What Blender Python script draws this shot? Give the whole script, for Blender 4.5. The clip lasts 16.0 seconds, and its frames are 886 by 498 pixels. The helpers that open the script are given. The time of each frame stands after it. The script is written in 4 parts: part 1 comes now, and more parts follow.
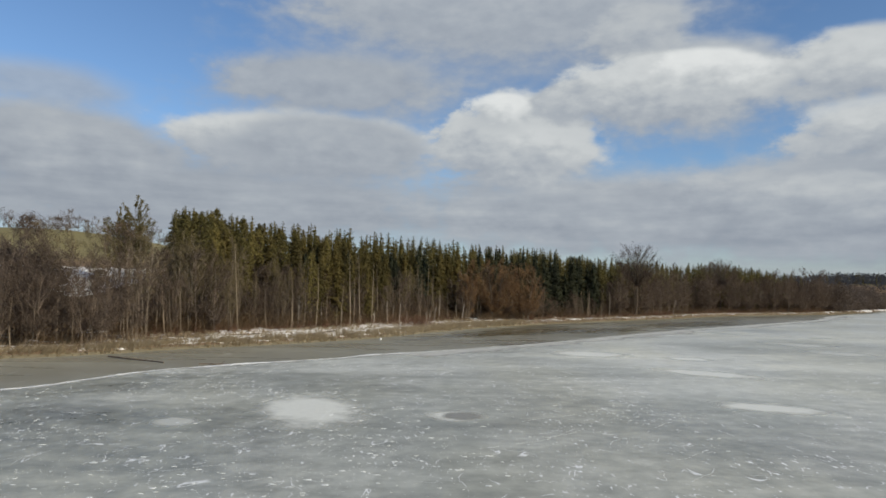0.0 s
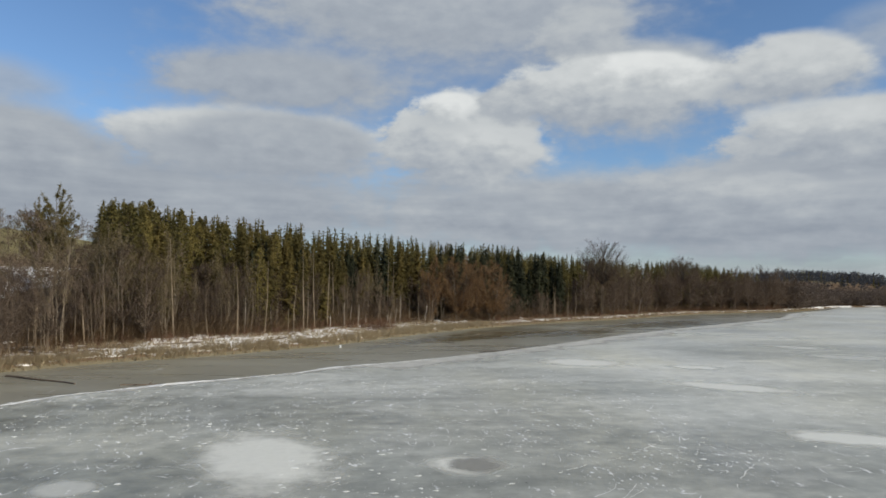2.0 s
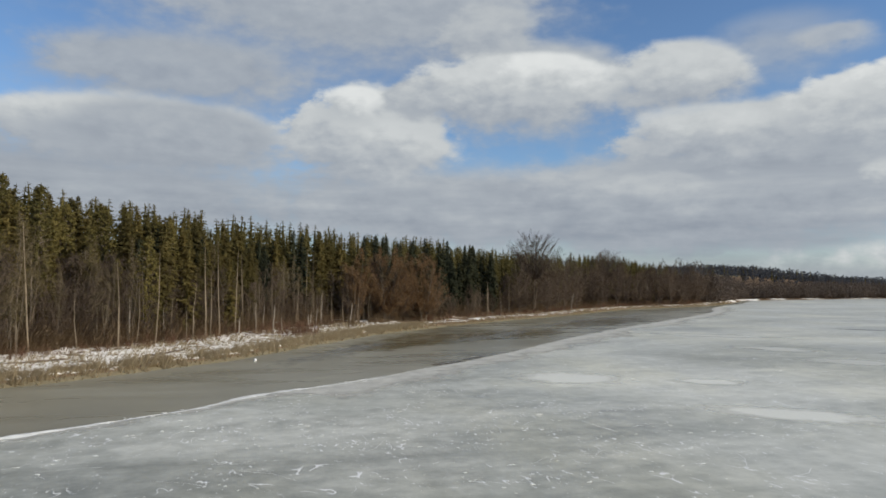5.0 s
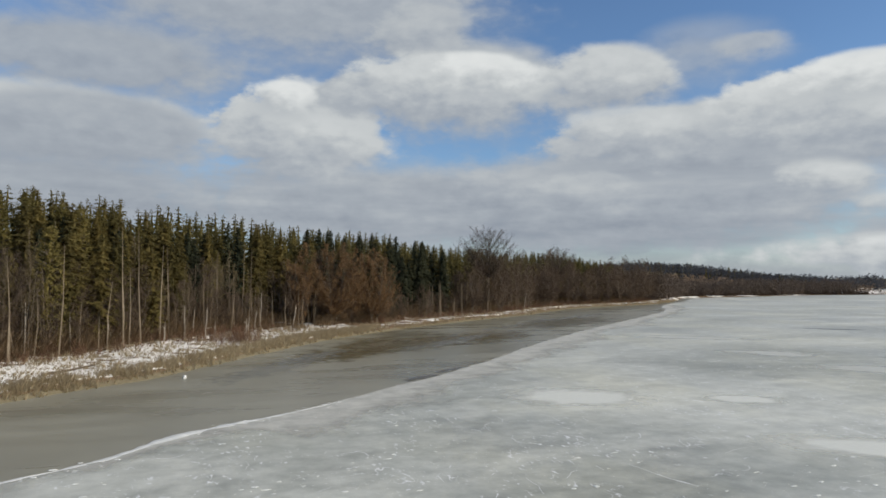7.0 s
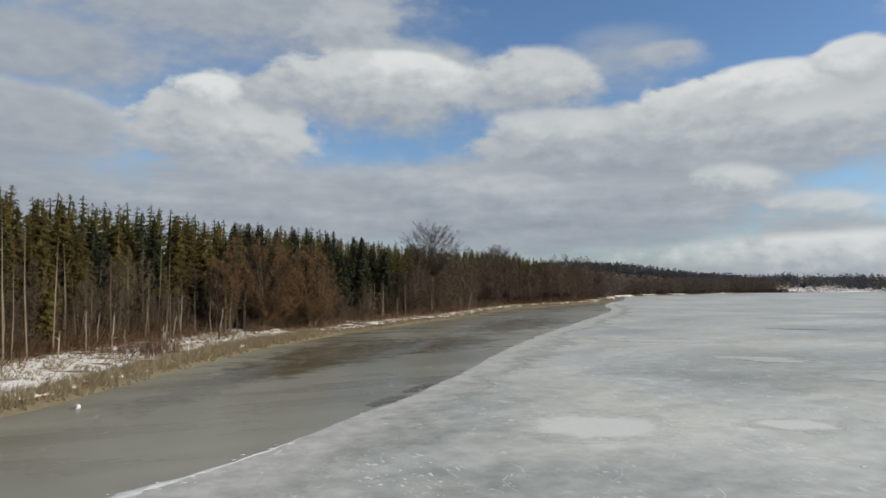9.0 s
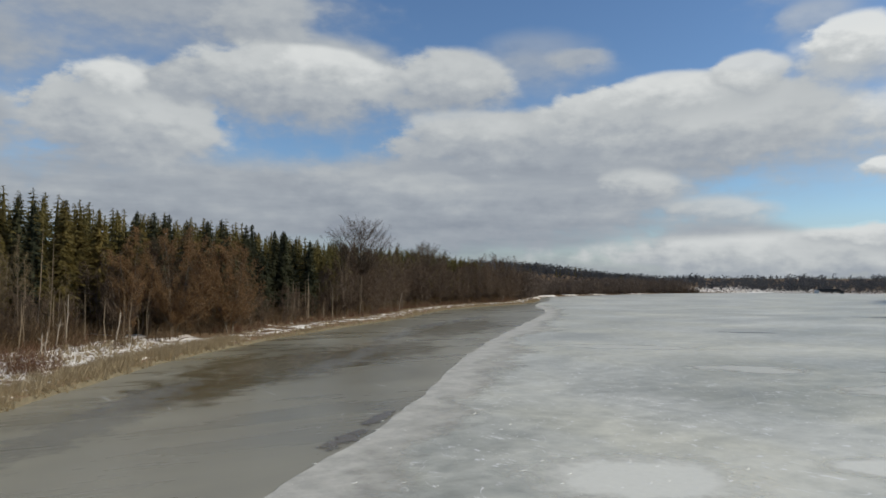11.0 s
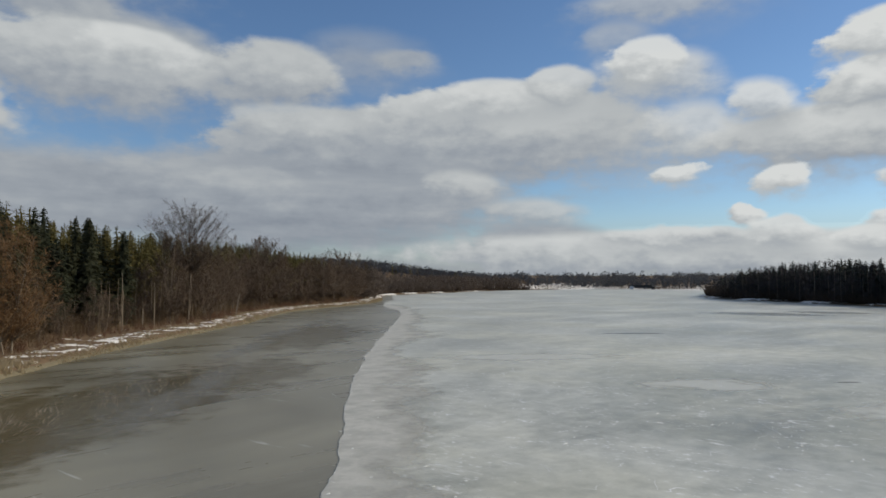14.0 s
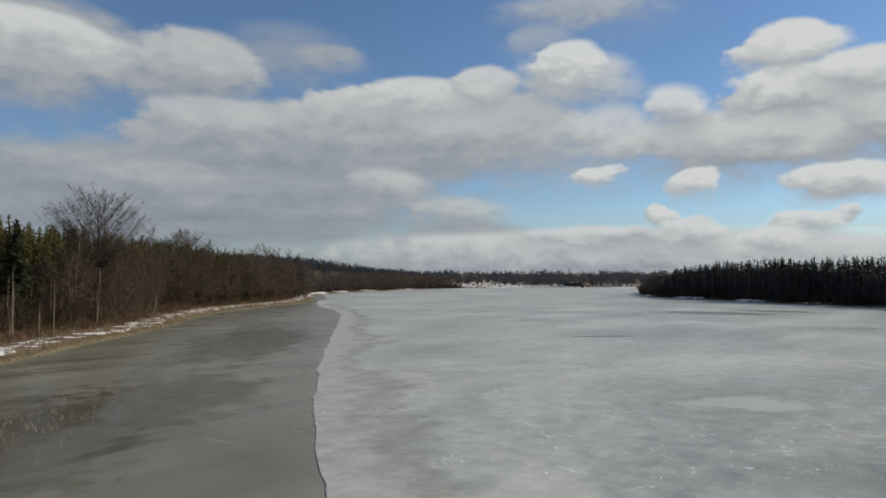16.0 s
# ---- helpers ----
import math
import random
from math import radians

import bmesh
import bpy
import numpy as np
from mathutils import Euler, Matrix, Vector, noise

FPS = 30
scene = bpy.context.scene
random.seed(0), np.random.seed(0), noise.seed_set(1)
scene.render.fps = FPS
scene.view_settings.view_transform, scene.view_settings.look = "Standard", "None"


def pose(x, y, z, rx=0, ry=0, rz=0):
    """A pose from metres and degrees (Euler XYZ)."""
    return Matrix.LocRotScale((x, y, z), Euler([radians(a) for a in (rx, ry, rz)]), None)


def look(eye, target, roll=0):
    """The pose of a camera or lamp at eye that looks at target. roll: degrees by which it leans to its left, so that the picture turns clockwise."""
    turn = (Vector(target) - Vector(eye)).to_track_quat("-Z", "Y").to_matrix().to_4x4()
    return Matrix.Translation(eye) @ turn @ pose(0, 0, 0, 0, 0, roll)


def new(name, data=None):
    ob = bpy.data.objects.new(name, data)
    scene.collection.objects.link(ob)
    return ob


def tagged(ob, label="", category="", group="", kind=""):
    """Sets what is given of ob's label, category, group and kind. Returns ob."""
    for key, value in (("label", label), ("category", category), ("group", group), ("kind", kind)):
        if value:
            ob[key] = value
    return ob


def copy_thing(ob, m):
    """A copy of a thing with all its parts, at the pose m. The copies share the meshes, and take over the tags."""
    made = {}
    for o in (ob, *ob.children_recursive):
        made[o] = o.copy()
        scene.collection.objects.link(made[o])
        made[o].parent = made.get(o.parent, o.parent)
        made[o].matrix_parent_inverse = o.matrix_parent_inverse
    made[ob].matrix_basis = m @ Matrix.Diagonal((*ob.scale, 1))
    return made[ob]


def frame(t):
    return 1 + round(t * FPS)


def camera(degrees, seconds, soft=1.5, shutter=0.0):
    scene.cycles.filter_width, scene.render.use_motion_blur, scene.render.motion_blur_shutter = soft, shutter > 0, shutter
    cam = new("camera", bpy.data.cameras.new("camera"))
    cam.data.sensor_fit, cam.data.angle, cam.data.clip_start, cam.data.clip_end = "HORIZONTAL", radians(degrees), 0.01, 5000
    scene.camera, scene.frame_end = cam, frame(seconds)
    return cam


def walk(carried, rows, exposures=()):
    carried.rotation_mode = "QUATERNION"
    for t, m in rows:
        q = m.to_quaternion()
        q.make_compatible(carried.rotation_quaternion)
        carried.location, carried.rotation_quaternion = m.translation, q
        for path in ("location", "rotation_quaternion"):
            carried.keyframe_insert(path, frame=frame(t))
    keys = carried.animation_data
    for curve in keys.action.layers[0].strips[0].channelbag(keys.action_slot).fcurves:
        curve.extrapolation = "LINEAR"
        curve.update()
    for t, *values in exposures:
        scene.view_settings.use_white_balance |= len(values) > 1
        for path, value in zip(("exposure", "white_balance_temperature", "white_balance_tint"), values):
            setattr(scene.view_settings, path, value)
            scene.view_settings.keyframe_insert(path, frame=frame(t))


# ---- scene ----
cam = camera(65.7, 16.0, soft=1.6)

PATH = [
    (0, (6.224, -0.817, 9.027), (6.312, 1.178, 9.138), 0.9),
    (0.5, (5.582, 2.463, 9.042), (5.704, 4.456, 9.152), 0.8),
    (1, (4.974, 5.749, 9.084), (5.133, 7.74, 9.194), 0.8),
    (1.5, (4.396, 9.012, 9.123), (4.592, 11.0, 9.232), 0.8),
    (2, (3.825, 12.285, 9.175), (4.064, 14.268, 9.284), 0.6),
    (2.5, (3.311, 15.501, 9.197), (3.589, 17.479, 9.304), 0.6),
    (3, (2.829, 18.769, 9.225), (3.148, 20.74, 9.33), 0.6),
    (3.5, (2.427, 22.111, 9.256), (2.788, 24.075, 9.36), 0.6),
    (4, (2.091, 25.472, 9.272), (2.496, 27.427, 9.374), 0.5),
    (4.5, (1.84, 28.835, 9.281), (2.299, 30.78, 9.381), 0.4),
    (7, (1.29, 45.6, 9.421), (1.983, 47.473, 9.512), 0.2),
    (7.5, (1.37, 48.963, 9.423), (2.114, 50.817, 9.517), 0.3),
    (8, (1.618, 52.32, 9.409), (2.414, 54.153, 9.501), 0.2),
    (8.5, (2.046, 55.656, 9.388), (2.89, 57.467, 9.478), 0.1),
    (11, (4.906, 72.091, 9.39), (6.008, 73.759, 9.478), 0.4),
    (11.5, (5.666, 75.406, 9.405), (6.851, 77.015, 9.492), 0.5),
    (12, (6.592, 78.73, 9.427), (7.851, 80.281, 9.513), 0.3),
    (12.5, (7.64, 82.059, 9.446), (8.97, 83.551, 9.531), 0.2),
    (13, (8.834, 85.358, 9.456), (10.226, 86.792, 9.54), 0.2),
    (13.5, (10.181, 88.609, 9.439), (11.625, 89.991, 9.525), 0.2),
    (14, (11.688, 91.786, 9.413), (13.172, 93.124, 9.497), 0.2),
    (14.5, (13.263, 94.885, 9.383), (14.779, 96.186, 9.464), 0.3),
    (15, (14.893, 97.907, 9.355), (16.445, 99.166, 9.435), 0.3),
    (15.5, (16.576, 100.857, 9.333), (18.168, 102.065, 9.413), 0.3),
    (16, (18.322, 103.812, 9.337), (19.944, 104.98, 9.416), 0.3),
]
walk(cam, [(t, look(eye, target, roll)) for t, eye, target, roll in PATH],
     exposures=[(0, 0.0), (4, 0.0), (8, -0.03), (11, -0.12), (12.5, -0.18), (14, -0.25), (16, -0.34)])

# ---- world, sun, exposure ----
SUN = Vector((0.76, -0.51, 0.42)).normalized()


def node(nt, kind, *ins, **props):
    """A node with its inputs set or linked in order; None leaves an input alone."""
    n = nt.nodes.new(kind)
    for key, value in props.items():
        setattr(n, key, value)
    for i, v in enumerate(ins):
        if v is None:
            continue
        if isinstance(v, bpy.types.NodeSocket):
            nt.links.new(v, n.inputs[i])
        else:
            n.inputs[i].default_value = v
    return n


def calc(nt, op, a, b=None, c=None, clamp=False):
    return node(nt, "ShaderNodeMath", a, b, c, operation=op, use_clamp=clamp).outputs[0]


def noise_tex(nt, vec, scale, detail=4.0, rough=0.55, distort=0.0):
    n = node(nt, "ShaderNodeTexNoise")
    nt.links.new(vec, n.inputs["Vector"])
    n.inputs["Scale"].default_value = scale
    n.inputs["Detail"].default_value = detail
    n.inputs["Roughness"].default_value = rough
    n.inputs["Distortion"].default_value = distort
    return n.outputs["Fac"]


def ramp(nt, fac, *stops):
    """A colour ramp; stops are (position, colour)."""
    n = node(nt, "ShaderNodeValToRGB", fac)
    el = n.color_ramp.elements
    while len(el) < len(stops):
        el.new(0.5)
    for e, (p, c) in zip(el, stops):
        e.position = p
        e.color = (*c, 1) if not isinstance(c, (int, float)) else (c, c, c, 1)
    return n.outputs["Color"]


def mix(nt, fac, a, b, blend="MIX"):
    n = node(nt, "ShaderNodeMix", data_type="RGBA", blend_type=blend)
    for i, v in ((0, fac), (6, a), (7, b)):
        if isinstance(v, bpy.types.NodeSocket):
            nt.links.new(v, n.inputs[i])
        elif i == 0:
            n.inputs[i].default_value = v
        else:
            n.inputs[i].default_value = (*v, 1)
    return n.outputs[2]


def smooth(nt, v, lo, hi):
    return node(nt, "ShaderNodeMapRange", v, lo, hi, 0.0, 1.0, interpolation_type="SMOOTHSTEP").outputs[0]


world = bpy.data.worlds.new("world")
scene.world = world
world.use_nodes = True
wt = world.node_tree
wt.nodes.clear()
sky = node(wt, "ShaderNodeTexSky", sky_type="NISHITA", sun_disc=False)
sky.sun_elevation = math.asin(SUN.z)
sky.sun_rotation = math.atan2(SUN.x, SUN.y)
sky.air_density, sky.dust_density, sky.ozone_density = 1.0, 0.2, 3.0
way = node(wt, "ShaderNodeTexCoord").outputs["Generated"]
sep = node(wt, "ShaderNodeSeparateXYZ", way).outputs
flat = calc(wt, "SQRT", calc(wt, "MULTIPLY_ADD", sep[0], sep[0], calc(wt, "MULTIPLY", sep[1], sep[1])))
raw_az = calc(wt, "MULTIPLY", calc(wt, "ARCTAN2", sep[0], sep[1]), 180 / math.pi)
raw_el = calc(wt, "DIVIDE", sep[2], calc(wt, "MAXIMUM", flat, 0.02))
# the sky's plane: degrees across, and the height stretched alike
plane = node(wt, "ShaderNodeCombineXYZ", calc(wt, "MULTIPLY", raw_az, 0.017), calc(wt, "MULTIPLY", raw_el, 1.6), 0.0).outputs[0]
stretched_sky = node(wt, "ShaderNodeCombineXYZ", calc(wt, "MULTIPLY", raw_az, 0.022), calc(wt, "MULTIPLY", raw_el, 8.0), 3.0).outputs[0]
n_big = noise_tex(wt, plane, 8.0, 3.0, 0.5)
n_mid = noise_tex(wt, plane, 18.0, 5.0, 0.55)
n_puff = noise_tex(wt, plane, 40.0, 4.0, 0.5)
az = calc(wt, "MULTIPLY_ADD", calc(wt, "SUBTRACT", n_big, 0.5), 5.0, calc(wt, "MULTIPLY_ADD", calc(wt, "SUBTRACT", n_mid, 0.5), 3.0, raw_az))
el = calc(wt, "MULTIPLY_ADD", calc(wt, "SUBTRACT", n_mid, 0.5), 0.030, calc(wt, "MULTIPLY_ADD", calc(wt, "SUBTRACT", n_puff, 0.5), 0.014, raw_el))
rag = calc(wt, "MULTIPLY_ADD", calc(wt, "SUBTRACT", n_puff, 0.5), 0.30, calc(wt, "MULTIPLY", calc(wt, "SUBTRACT", n_mid, 0.5), 0.75))
# broken cloud goes on overhead and behind
over = noise_tex(wt, plane, 3.2, 5.0, 0.5)
start = calc(wt, "MULTIPLY", smooth(wt, raw_el, 0.45, 0.9), smooth(wt, over, 0.42, 0.62))
state = [start, calc(wt, "MULTIPLY_ADD", over, 0.2, 0.35)]


def cloud(centre, level, width, tall, lit, base, soft, thick):
    """One cloud laid over those before it: the cover so far, and its brightness; lit above, darker at the base."""
    covered, shade = state
    # each cloud waits for the one before it, which keeps the shader small
    u = calc(wt, "MULTIPLY", calc(wt, "SUBTRACT", calc(wt, "MULTIPLY_ADD", covered, 1e-6, az), centre), 1 / (width * 1.06))
    v = calc(wt, "MULTIPLY", calc(wt, "SUBTRACT", calc(wt, "MULTIPLY_ADD", covered, 1e-6, el), level), 1 / (tall * 1.08))
    r = calc(wt, "SQRT", calc(wt, "MULTIPLY_ADD", u, u, calc(wt, "MULTIPLY", v, v)))
    f = calc(wt, "ADD", calc(wt, "SUBTRACT", 1.0, r), rag)
    edge = calc(wt, "MULTIPLY_ADD", calc(wt, "MAXIMUM", calc(wt, "MULTIPLY", v, -1.0), 0.0), soft * 0.4 + 0.30, soft * 0.5)
    a = calc(wt, "MULTIPLY", smooth(wt, f, calc(wt, "MULTIPLY", edge, -1.0), edge), thick)
    slope = calc(wt, "MULTIPLY_ADD", u, 0.22, calc(wt, "MULTIPLY_ADD", rag, 0.9, v))
    high = node(wt, "ShaderNodeMapRange", slope, -0.85, 0.60, base, lit, interpolation_type="SMOOTHSTEP").outputs[0]
    whole = calc(wt, "MULTIPLY_ADD", calc(wt, "SUBTRACT", 1.0, covered), a, covered)
    share = calc(wt, "DIVIDE", a, calc(wt, "MAXIMUM", whole, 0.001), clamp=True)
    state[0] = whole
    state[1] = calc(wt, "MULTIPLY_ADD", calc(wt, "SUBTRACT", high, shade), share, shade)


# low sheets
cloud(-17.1, 0.104, 21.2, 0.061, 0.40, 0.36, 0.70, 1.00)
cloud(15.6, 0.100, 17.1, 0.062, 0.44, 0.38, 0.60, 1.00)
cloud(35.6, 0.107, 17.0, 0.073, 0.44, 0.35, 0.50, 1.00)
cloud(56.2, 0.036, 6.8, 0.041, 0.46, 0.38, 0.50, 1.00)
cloud(68.5, 0.029, 22.8, 0.036, 0.68, 0.41, 0.35, 1.00)
# veils high up
cloud(-27.7, 0.246, 4.4, 0.029, 0.42, 0.38, 1.00, 0.75)
cloud(-6.9, 0.288, 9.5, 0.048, 0.42, 0.38, 0.55, 0.95)
cloud(6.3, 0.420, 16.6, 0.103, 0.46, 0.40, 0.50, 0.95)
cloud(18.7, 0.363, 3.9, 0.047, 0.50, 0.41, 0.40, 0.95)
cloud(40.0, 0.305, 3.6, 0.025, 0.47, 0.43, 1.00, 0.55)
cloud(44.6, 0.319, 2.3, 0.015, 0.50, 0.46, 0.80, 0.80)
cloud(41.3, 0.335, 3.8, 0.025, 0.46, 0.42, 1.10, 0.45)
cloud(65.8, 0.388, 5.7, 0.022, 0.56, 0.46, 0.80, 0.75)
cloud(62.0, 0.345, 2.1, 0.019, 0.56, 0.48, 0.90, 0.55)
# the grey bank
cloud(-27.8, 0.166, 9.6, 0.055, 0.43, 0.36, 0.40, 1.00)
cloud(-9.1, 0.193, 10.8, 0.052, 0.57, 0.38, 0.35, 1.00)
cloud(-13.0, 0.213, 4.9, 0.026, 0.61, 0.43, 0.40, 0.80)
cloud(-7.0, 0.196, 7.8, 0.046, 0.43, 0.38, 0.40, 1.00)
# round-headed cumulus
cloud(8.6, 0.209, 6.4, 0.075, 0.62, 0.40, 0.22, 1.00)
cloud(6.9, 0.260, 3.3, 0.025, 0.75, 0.50, 0.30, 0.90)
cloud(12.3, 0.206, 2.6, 0.033, 0.63, 0.46, 0.35, 0.80)
# the great cumulus
cloud(23.1, 0.291, 7.3, 0.058, 0.48, 0.40, 0.40, 0.90)
cloud(13.8, 0.274, 3.4, 0.030, 0.50, 0.42, 0.40, 0.95)
cloud(20.8, 0.280, 8.8, 0.052, 0.62, 0.40, 0.22, 1.00)
cloud(23.7, 0.301, 4.6, 0.034, 0.74, 0.50, 0.30, 0.90)
cloud(33.9, 0.289, 4.6, 0.049, 0.59, 0.41, 0.28, 1.00)
# middle sheet
cloud(34.8, 0.125, 13.3, 0.047, 0.47, 0.39, 0.45, 1.00)
cloud(36.3, 0.205, 6.3, 0.028, 0.60, 0.43, 0.35, 0.95)
cloud(32.2, 0.138, 3.6, 0.015, 0.59, 0.46, 0.60, 0.70)
# the long cloud
cloud(43.4, 0.193, 13.5, 0.054, 0.56, 0.39, 0.28, 1.00)
cloud(34.8, 0.216, 4.6, 0.029, 0.60, 0.45, 0.40, 0.80)
cloud(53.1, 0.217, 11.3, 0.067, 0.64, 0.41, 0.20, 1.00)
cloud(51.7, 0.260, 5.2, 0.030, 0.74, 0.52, 0.30, 0.90)
cloud(57.8, 0.275, 3.2, 0.032, 0.70, 0.48, 0.28, 0.95)
cloud(62.3, 0.203, 4.1, 0.048, 0.58, 0.45, 0.60, 0.85)
cloud(49.4, 0.133, 2.8, 0.023, 0.62, 0.44, 0.65, 0.90)
cloud(54.9, 0.094, 4.2, 0.019, 0.60, 0.45, 0.70, 0.85)
# ragged heads to the east
cloud(65.5, 0.285, 4.6, 0.034, 0.72, 0.48, 0.60, 0.85)
cloud(64.7, 0.306, 2.6, 0.034, 0.88, 0.52, 0.30, 0.95)
cloud(67.8, 0.197, 2.8, 0.043, 0.72, 0.47, 0.55, 0.85)
cloud(79.2, 0.184, 10.4, 0.042, 0.72, 0.44, 0.35, 1.00)
cloud(87.8, 0.201, 3.7, 0.047, 0.74, 0.42, 0.30, 1.00)
cloud(81.3, 0.246, 4.3, 0.034, 0.86, 0.47, 0.25, 1.00)
cloud(81.4, 0.307, 4.0, 0.032, 0.90, 0.54, 0.25, 1.00)
cloud(86.7, 0.261, 4.2, 0.028, 0.84, 0.50, 0.30, 1.00)
cloud(73.0, 0.233, 2.6, 0.032, 0.80, 0.48, 0.50, 0.90)
# small fair-weather puffs
cloud(67.0, 0.145, 1.8, 0.012, 0.82, 0.52, 0.35, 0.95)
cloud(75.0, 0.132, 1.8, 0.020, 0.88, 0.54, 0.30, 1.00)
cloud(85.0, 0.125, 3.9, 0.022, 0.86, 0.50, 0.30, 1.00)
cloud(71.9, 0.088, 1.0, 0.013, 0.80, 0.52, 0.35, 0.95)
cloud(71.9, 0.088, 1.3, 0.012, 0.82, 0.52, 0.35, 0.95)
cloud(84.1, 0.083, 0.9, 0.011, 0.78, 0.52, 0.40, 0.90)
cloud(81.9, 0.073, 2.0, 0.015, 0.84, 0.52, 0.35, 0.95)
cloud(74.4, 0.061, 2.5, 0.021, 0.78, 0.48, 0.35, 0.95)
cloud(80.3, 0.052, 2.0, 0.017, 0.78, 0.48, 0.40, 0.95)
cloud(66.7, 0.056, 5.6, 0.015, 0.72, 0.46, 0.40, 0.90)

bands = noise_tex(wt, stretched_sky, 6.0, 5.0, 0.5)
bands = calc(wt, "MULTIPLY", calc(wt, "SUBTRACT", bands, 0.5), calc(wt, "MULTIPLY", smooth(wt, raw_el, 0.26, 0.10), 0.22))
mottle = calc(wt, "ADD", bands, calc(wt, "MULTIPLY_ADD", calc(wt, "SUBTRACT", n_puff, 0.5), 0.07, calc(wt, "MULTIPLY", calc(wt, "SUBTRACT", n_mid, 0.5), 0.13)))
cloud_colour = ramp(wt, calc(wt, "ADD", state[1], mottle), (0.30, (0.274, 0.310, 0.366)), (0.42, (0.376, 0.414, 0.460)), (0.56, (0.530, 0.560, 0.575)), (0.80, (0.79, 0.81, 0.80)))
haze = calc(wt, "MULTIPLY", smooth(wt, raw_el, 0.10, 0.0), 0.9)
cover = calc(wt, "MAXIMUM", state[0], haze)
blue = node(wt, "ShaderNodeBackground", mix(wt, 1.0, sky.outputs[0], (0.86, 0.95, 1.06), "MULTIPLY"), 0.118).outputs[0]
white = node(wt, "ShaderNodeBackground", cloud_colour, 1.0).outputs[0]
both = node(wt, "ShaderNodeMixShader", cover, blue, white).outputs[0]
node(wt, "ShaderNodeOutputWorld", both)

sun = new("sun", bpy.data.lights.new("sun", "SUN"))
sun.data.energy, sun.data.angle, sun.data.color = 5.3, radians(0.6), (1.0, 0.905, 0.745)
sun.matrix_world = look((300, -60, 200), Vector((300, -60, 200)) - SUN)


# ---- materials ----
def material(name):
    m = bpy.data.materials.new(name)
    m.use_nodes = True
    nt = m.node_tree
    bsdf = nt.nodes["Principled BSDF"]
    return m, nt, bsdf


def where(nt):
    """World-sized coordinates."""
    return node(nt, "ShaderNodeNewGeometry").outputs["Position"]


def stretched(nt, vec, sx, sy, sz, turn=0.0):
    n = node(nt, "ShaderNodeMapping", vec)
    n.inputs["Scale"].default_value = (sx, sy, sz)
    n.inputs["Rotation"].default_value = (0, 0, radians(turn))
    return n.outputs[0]


def bump(nt, bsdf, height, distance, strength=1.0):
    n = node(nt, "ShaderNodeBump")
    n.inputs["Strength"].default_value = strength
    n.inputs["Distance"].default_value = distance
    nt.links.new(height, n.inputs["Height"])
    nt.links.new(n.outputs[0], bsdf.inputs["Normal"])


def varied(name, a, b, rough=0.8, scale=1.2, shift=0.25, per_island=False, leafy=0.0):
    """A natural surface between two colours, by grain, and by object or piece."""
    m, nt, bsdf = material(name)
    vec = where(nt)
    if per_island:
        rnd = node(nt, "ShaderNodeNewGeometry").outputs["Random Per Island"]
    else:
        rnd = node(nt, "ShaderNodeObjectInfo").outputs["Random"]
    fac = calc(nt, "MULTIPLY_ADD", noise_tex(nt, vec, scale, 3.0), 1.2, -0.35)
    fac = calc(nt, "ADD", fac, calc(nt, "MULTIPLY_ADD", rnd, 2 * shift, -shift), clamp=True)
    nt.links.new(mix(nt, fac, a, b), bsdf.inputs["Base Color"])
    bsdf.inputs["Roughness"].default_value = rough
    bsdf.inputs["Specular IOR Level"].default_value = 0.25
    if leafy:
        thin = node(nt, "ShaderNodeBsdfTranslucent")
        nt.links.new(bsdf.inputs["Base Color"].links[0].from_socket, thin.inputs[0])
        both = node(nt, "ShaderNodeMixShader", leafy, bsdf.outputs[0], thin.outputs[0])
        nt.links.new(both.outputs[0], nt.nodes["Material Output"].inputs["Surface"])
    return m


# dark fir green, taken darker still: some shade is put into the colour
M_SHADED_FIR = varied("shaded_fir_needles", (0.026, 0.031, 0.016), (0.060, 0.060, 0.026), shift=0.3, leafy=0.2)
M_OLIVE_TWIG = varied("olive_brown_twigs", (0.098, 0.076, 0.040), (0.195, 0.154, 0.084), shift=0.35, leafy=0.3)
M_SPRUCE = varied("spruce_needles", (0.098, 0.082, 0.028), (0.235, 0.182, 0.060), shift=0.35, leafy=0.5)
M_PINE = varied("pine_needles", (0.095, 0.082, 0.026), (0.225, 0.180, 0.056), shift=0.35, leafy=0.4)
M_CONIFER_BARK = varied("conifer_bark", (0.085, 0.066, 0.050), (0.20, 0.160, 0.120), scale=2.0)
M_PALE_BARK = varied("pale_bark", (0.115, 0.092, 0.066), (0.27, 0.225, 0.168), scale=1.5)
M_GREY_BARK = varied("grey_bark", (0.095, 0.072, 0.052), (0.22, 0.170, 0.125), scale=1.5)
M_TWIG = varied("grey_brown_twigs", (0.070, 0.051, 0.038), (0.148, 0.109, 0.078), shift=0.35, leafy=0.35)
M_BROWN_TWIG = varied("brown_twigs", (0.072, 0.050, 0.034), (0.150, 0.106, 0.072), shift=0.4, leafy=0.3)
M_RUST = varied("russet_twigs", (0.150, 0.088, 0.042), (0.295, 0.180, 0.086), shift=0.3, leafy=0.35)
M_SHRUB = varied("shrub_twigs", (0.130, 0.088, 0.050), (0.265, 0.188, 0.112), shift=0.3, per_island=True, leafy=0.35)
M_RED_SHRUB = varied("reddish_twigs", (0.150, 0.085, 0.052), (0.290, 0.170, 0.108), shift=0.3, per_island=True, leafy=0.35)
M_REED = varied("dry_reeds", (0.34, 0.27, 0.165), (0.58, 0.49, 0.33), shift=0.35, per_island=True, leafy=0.5)
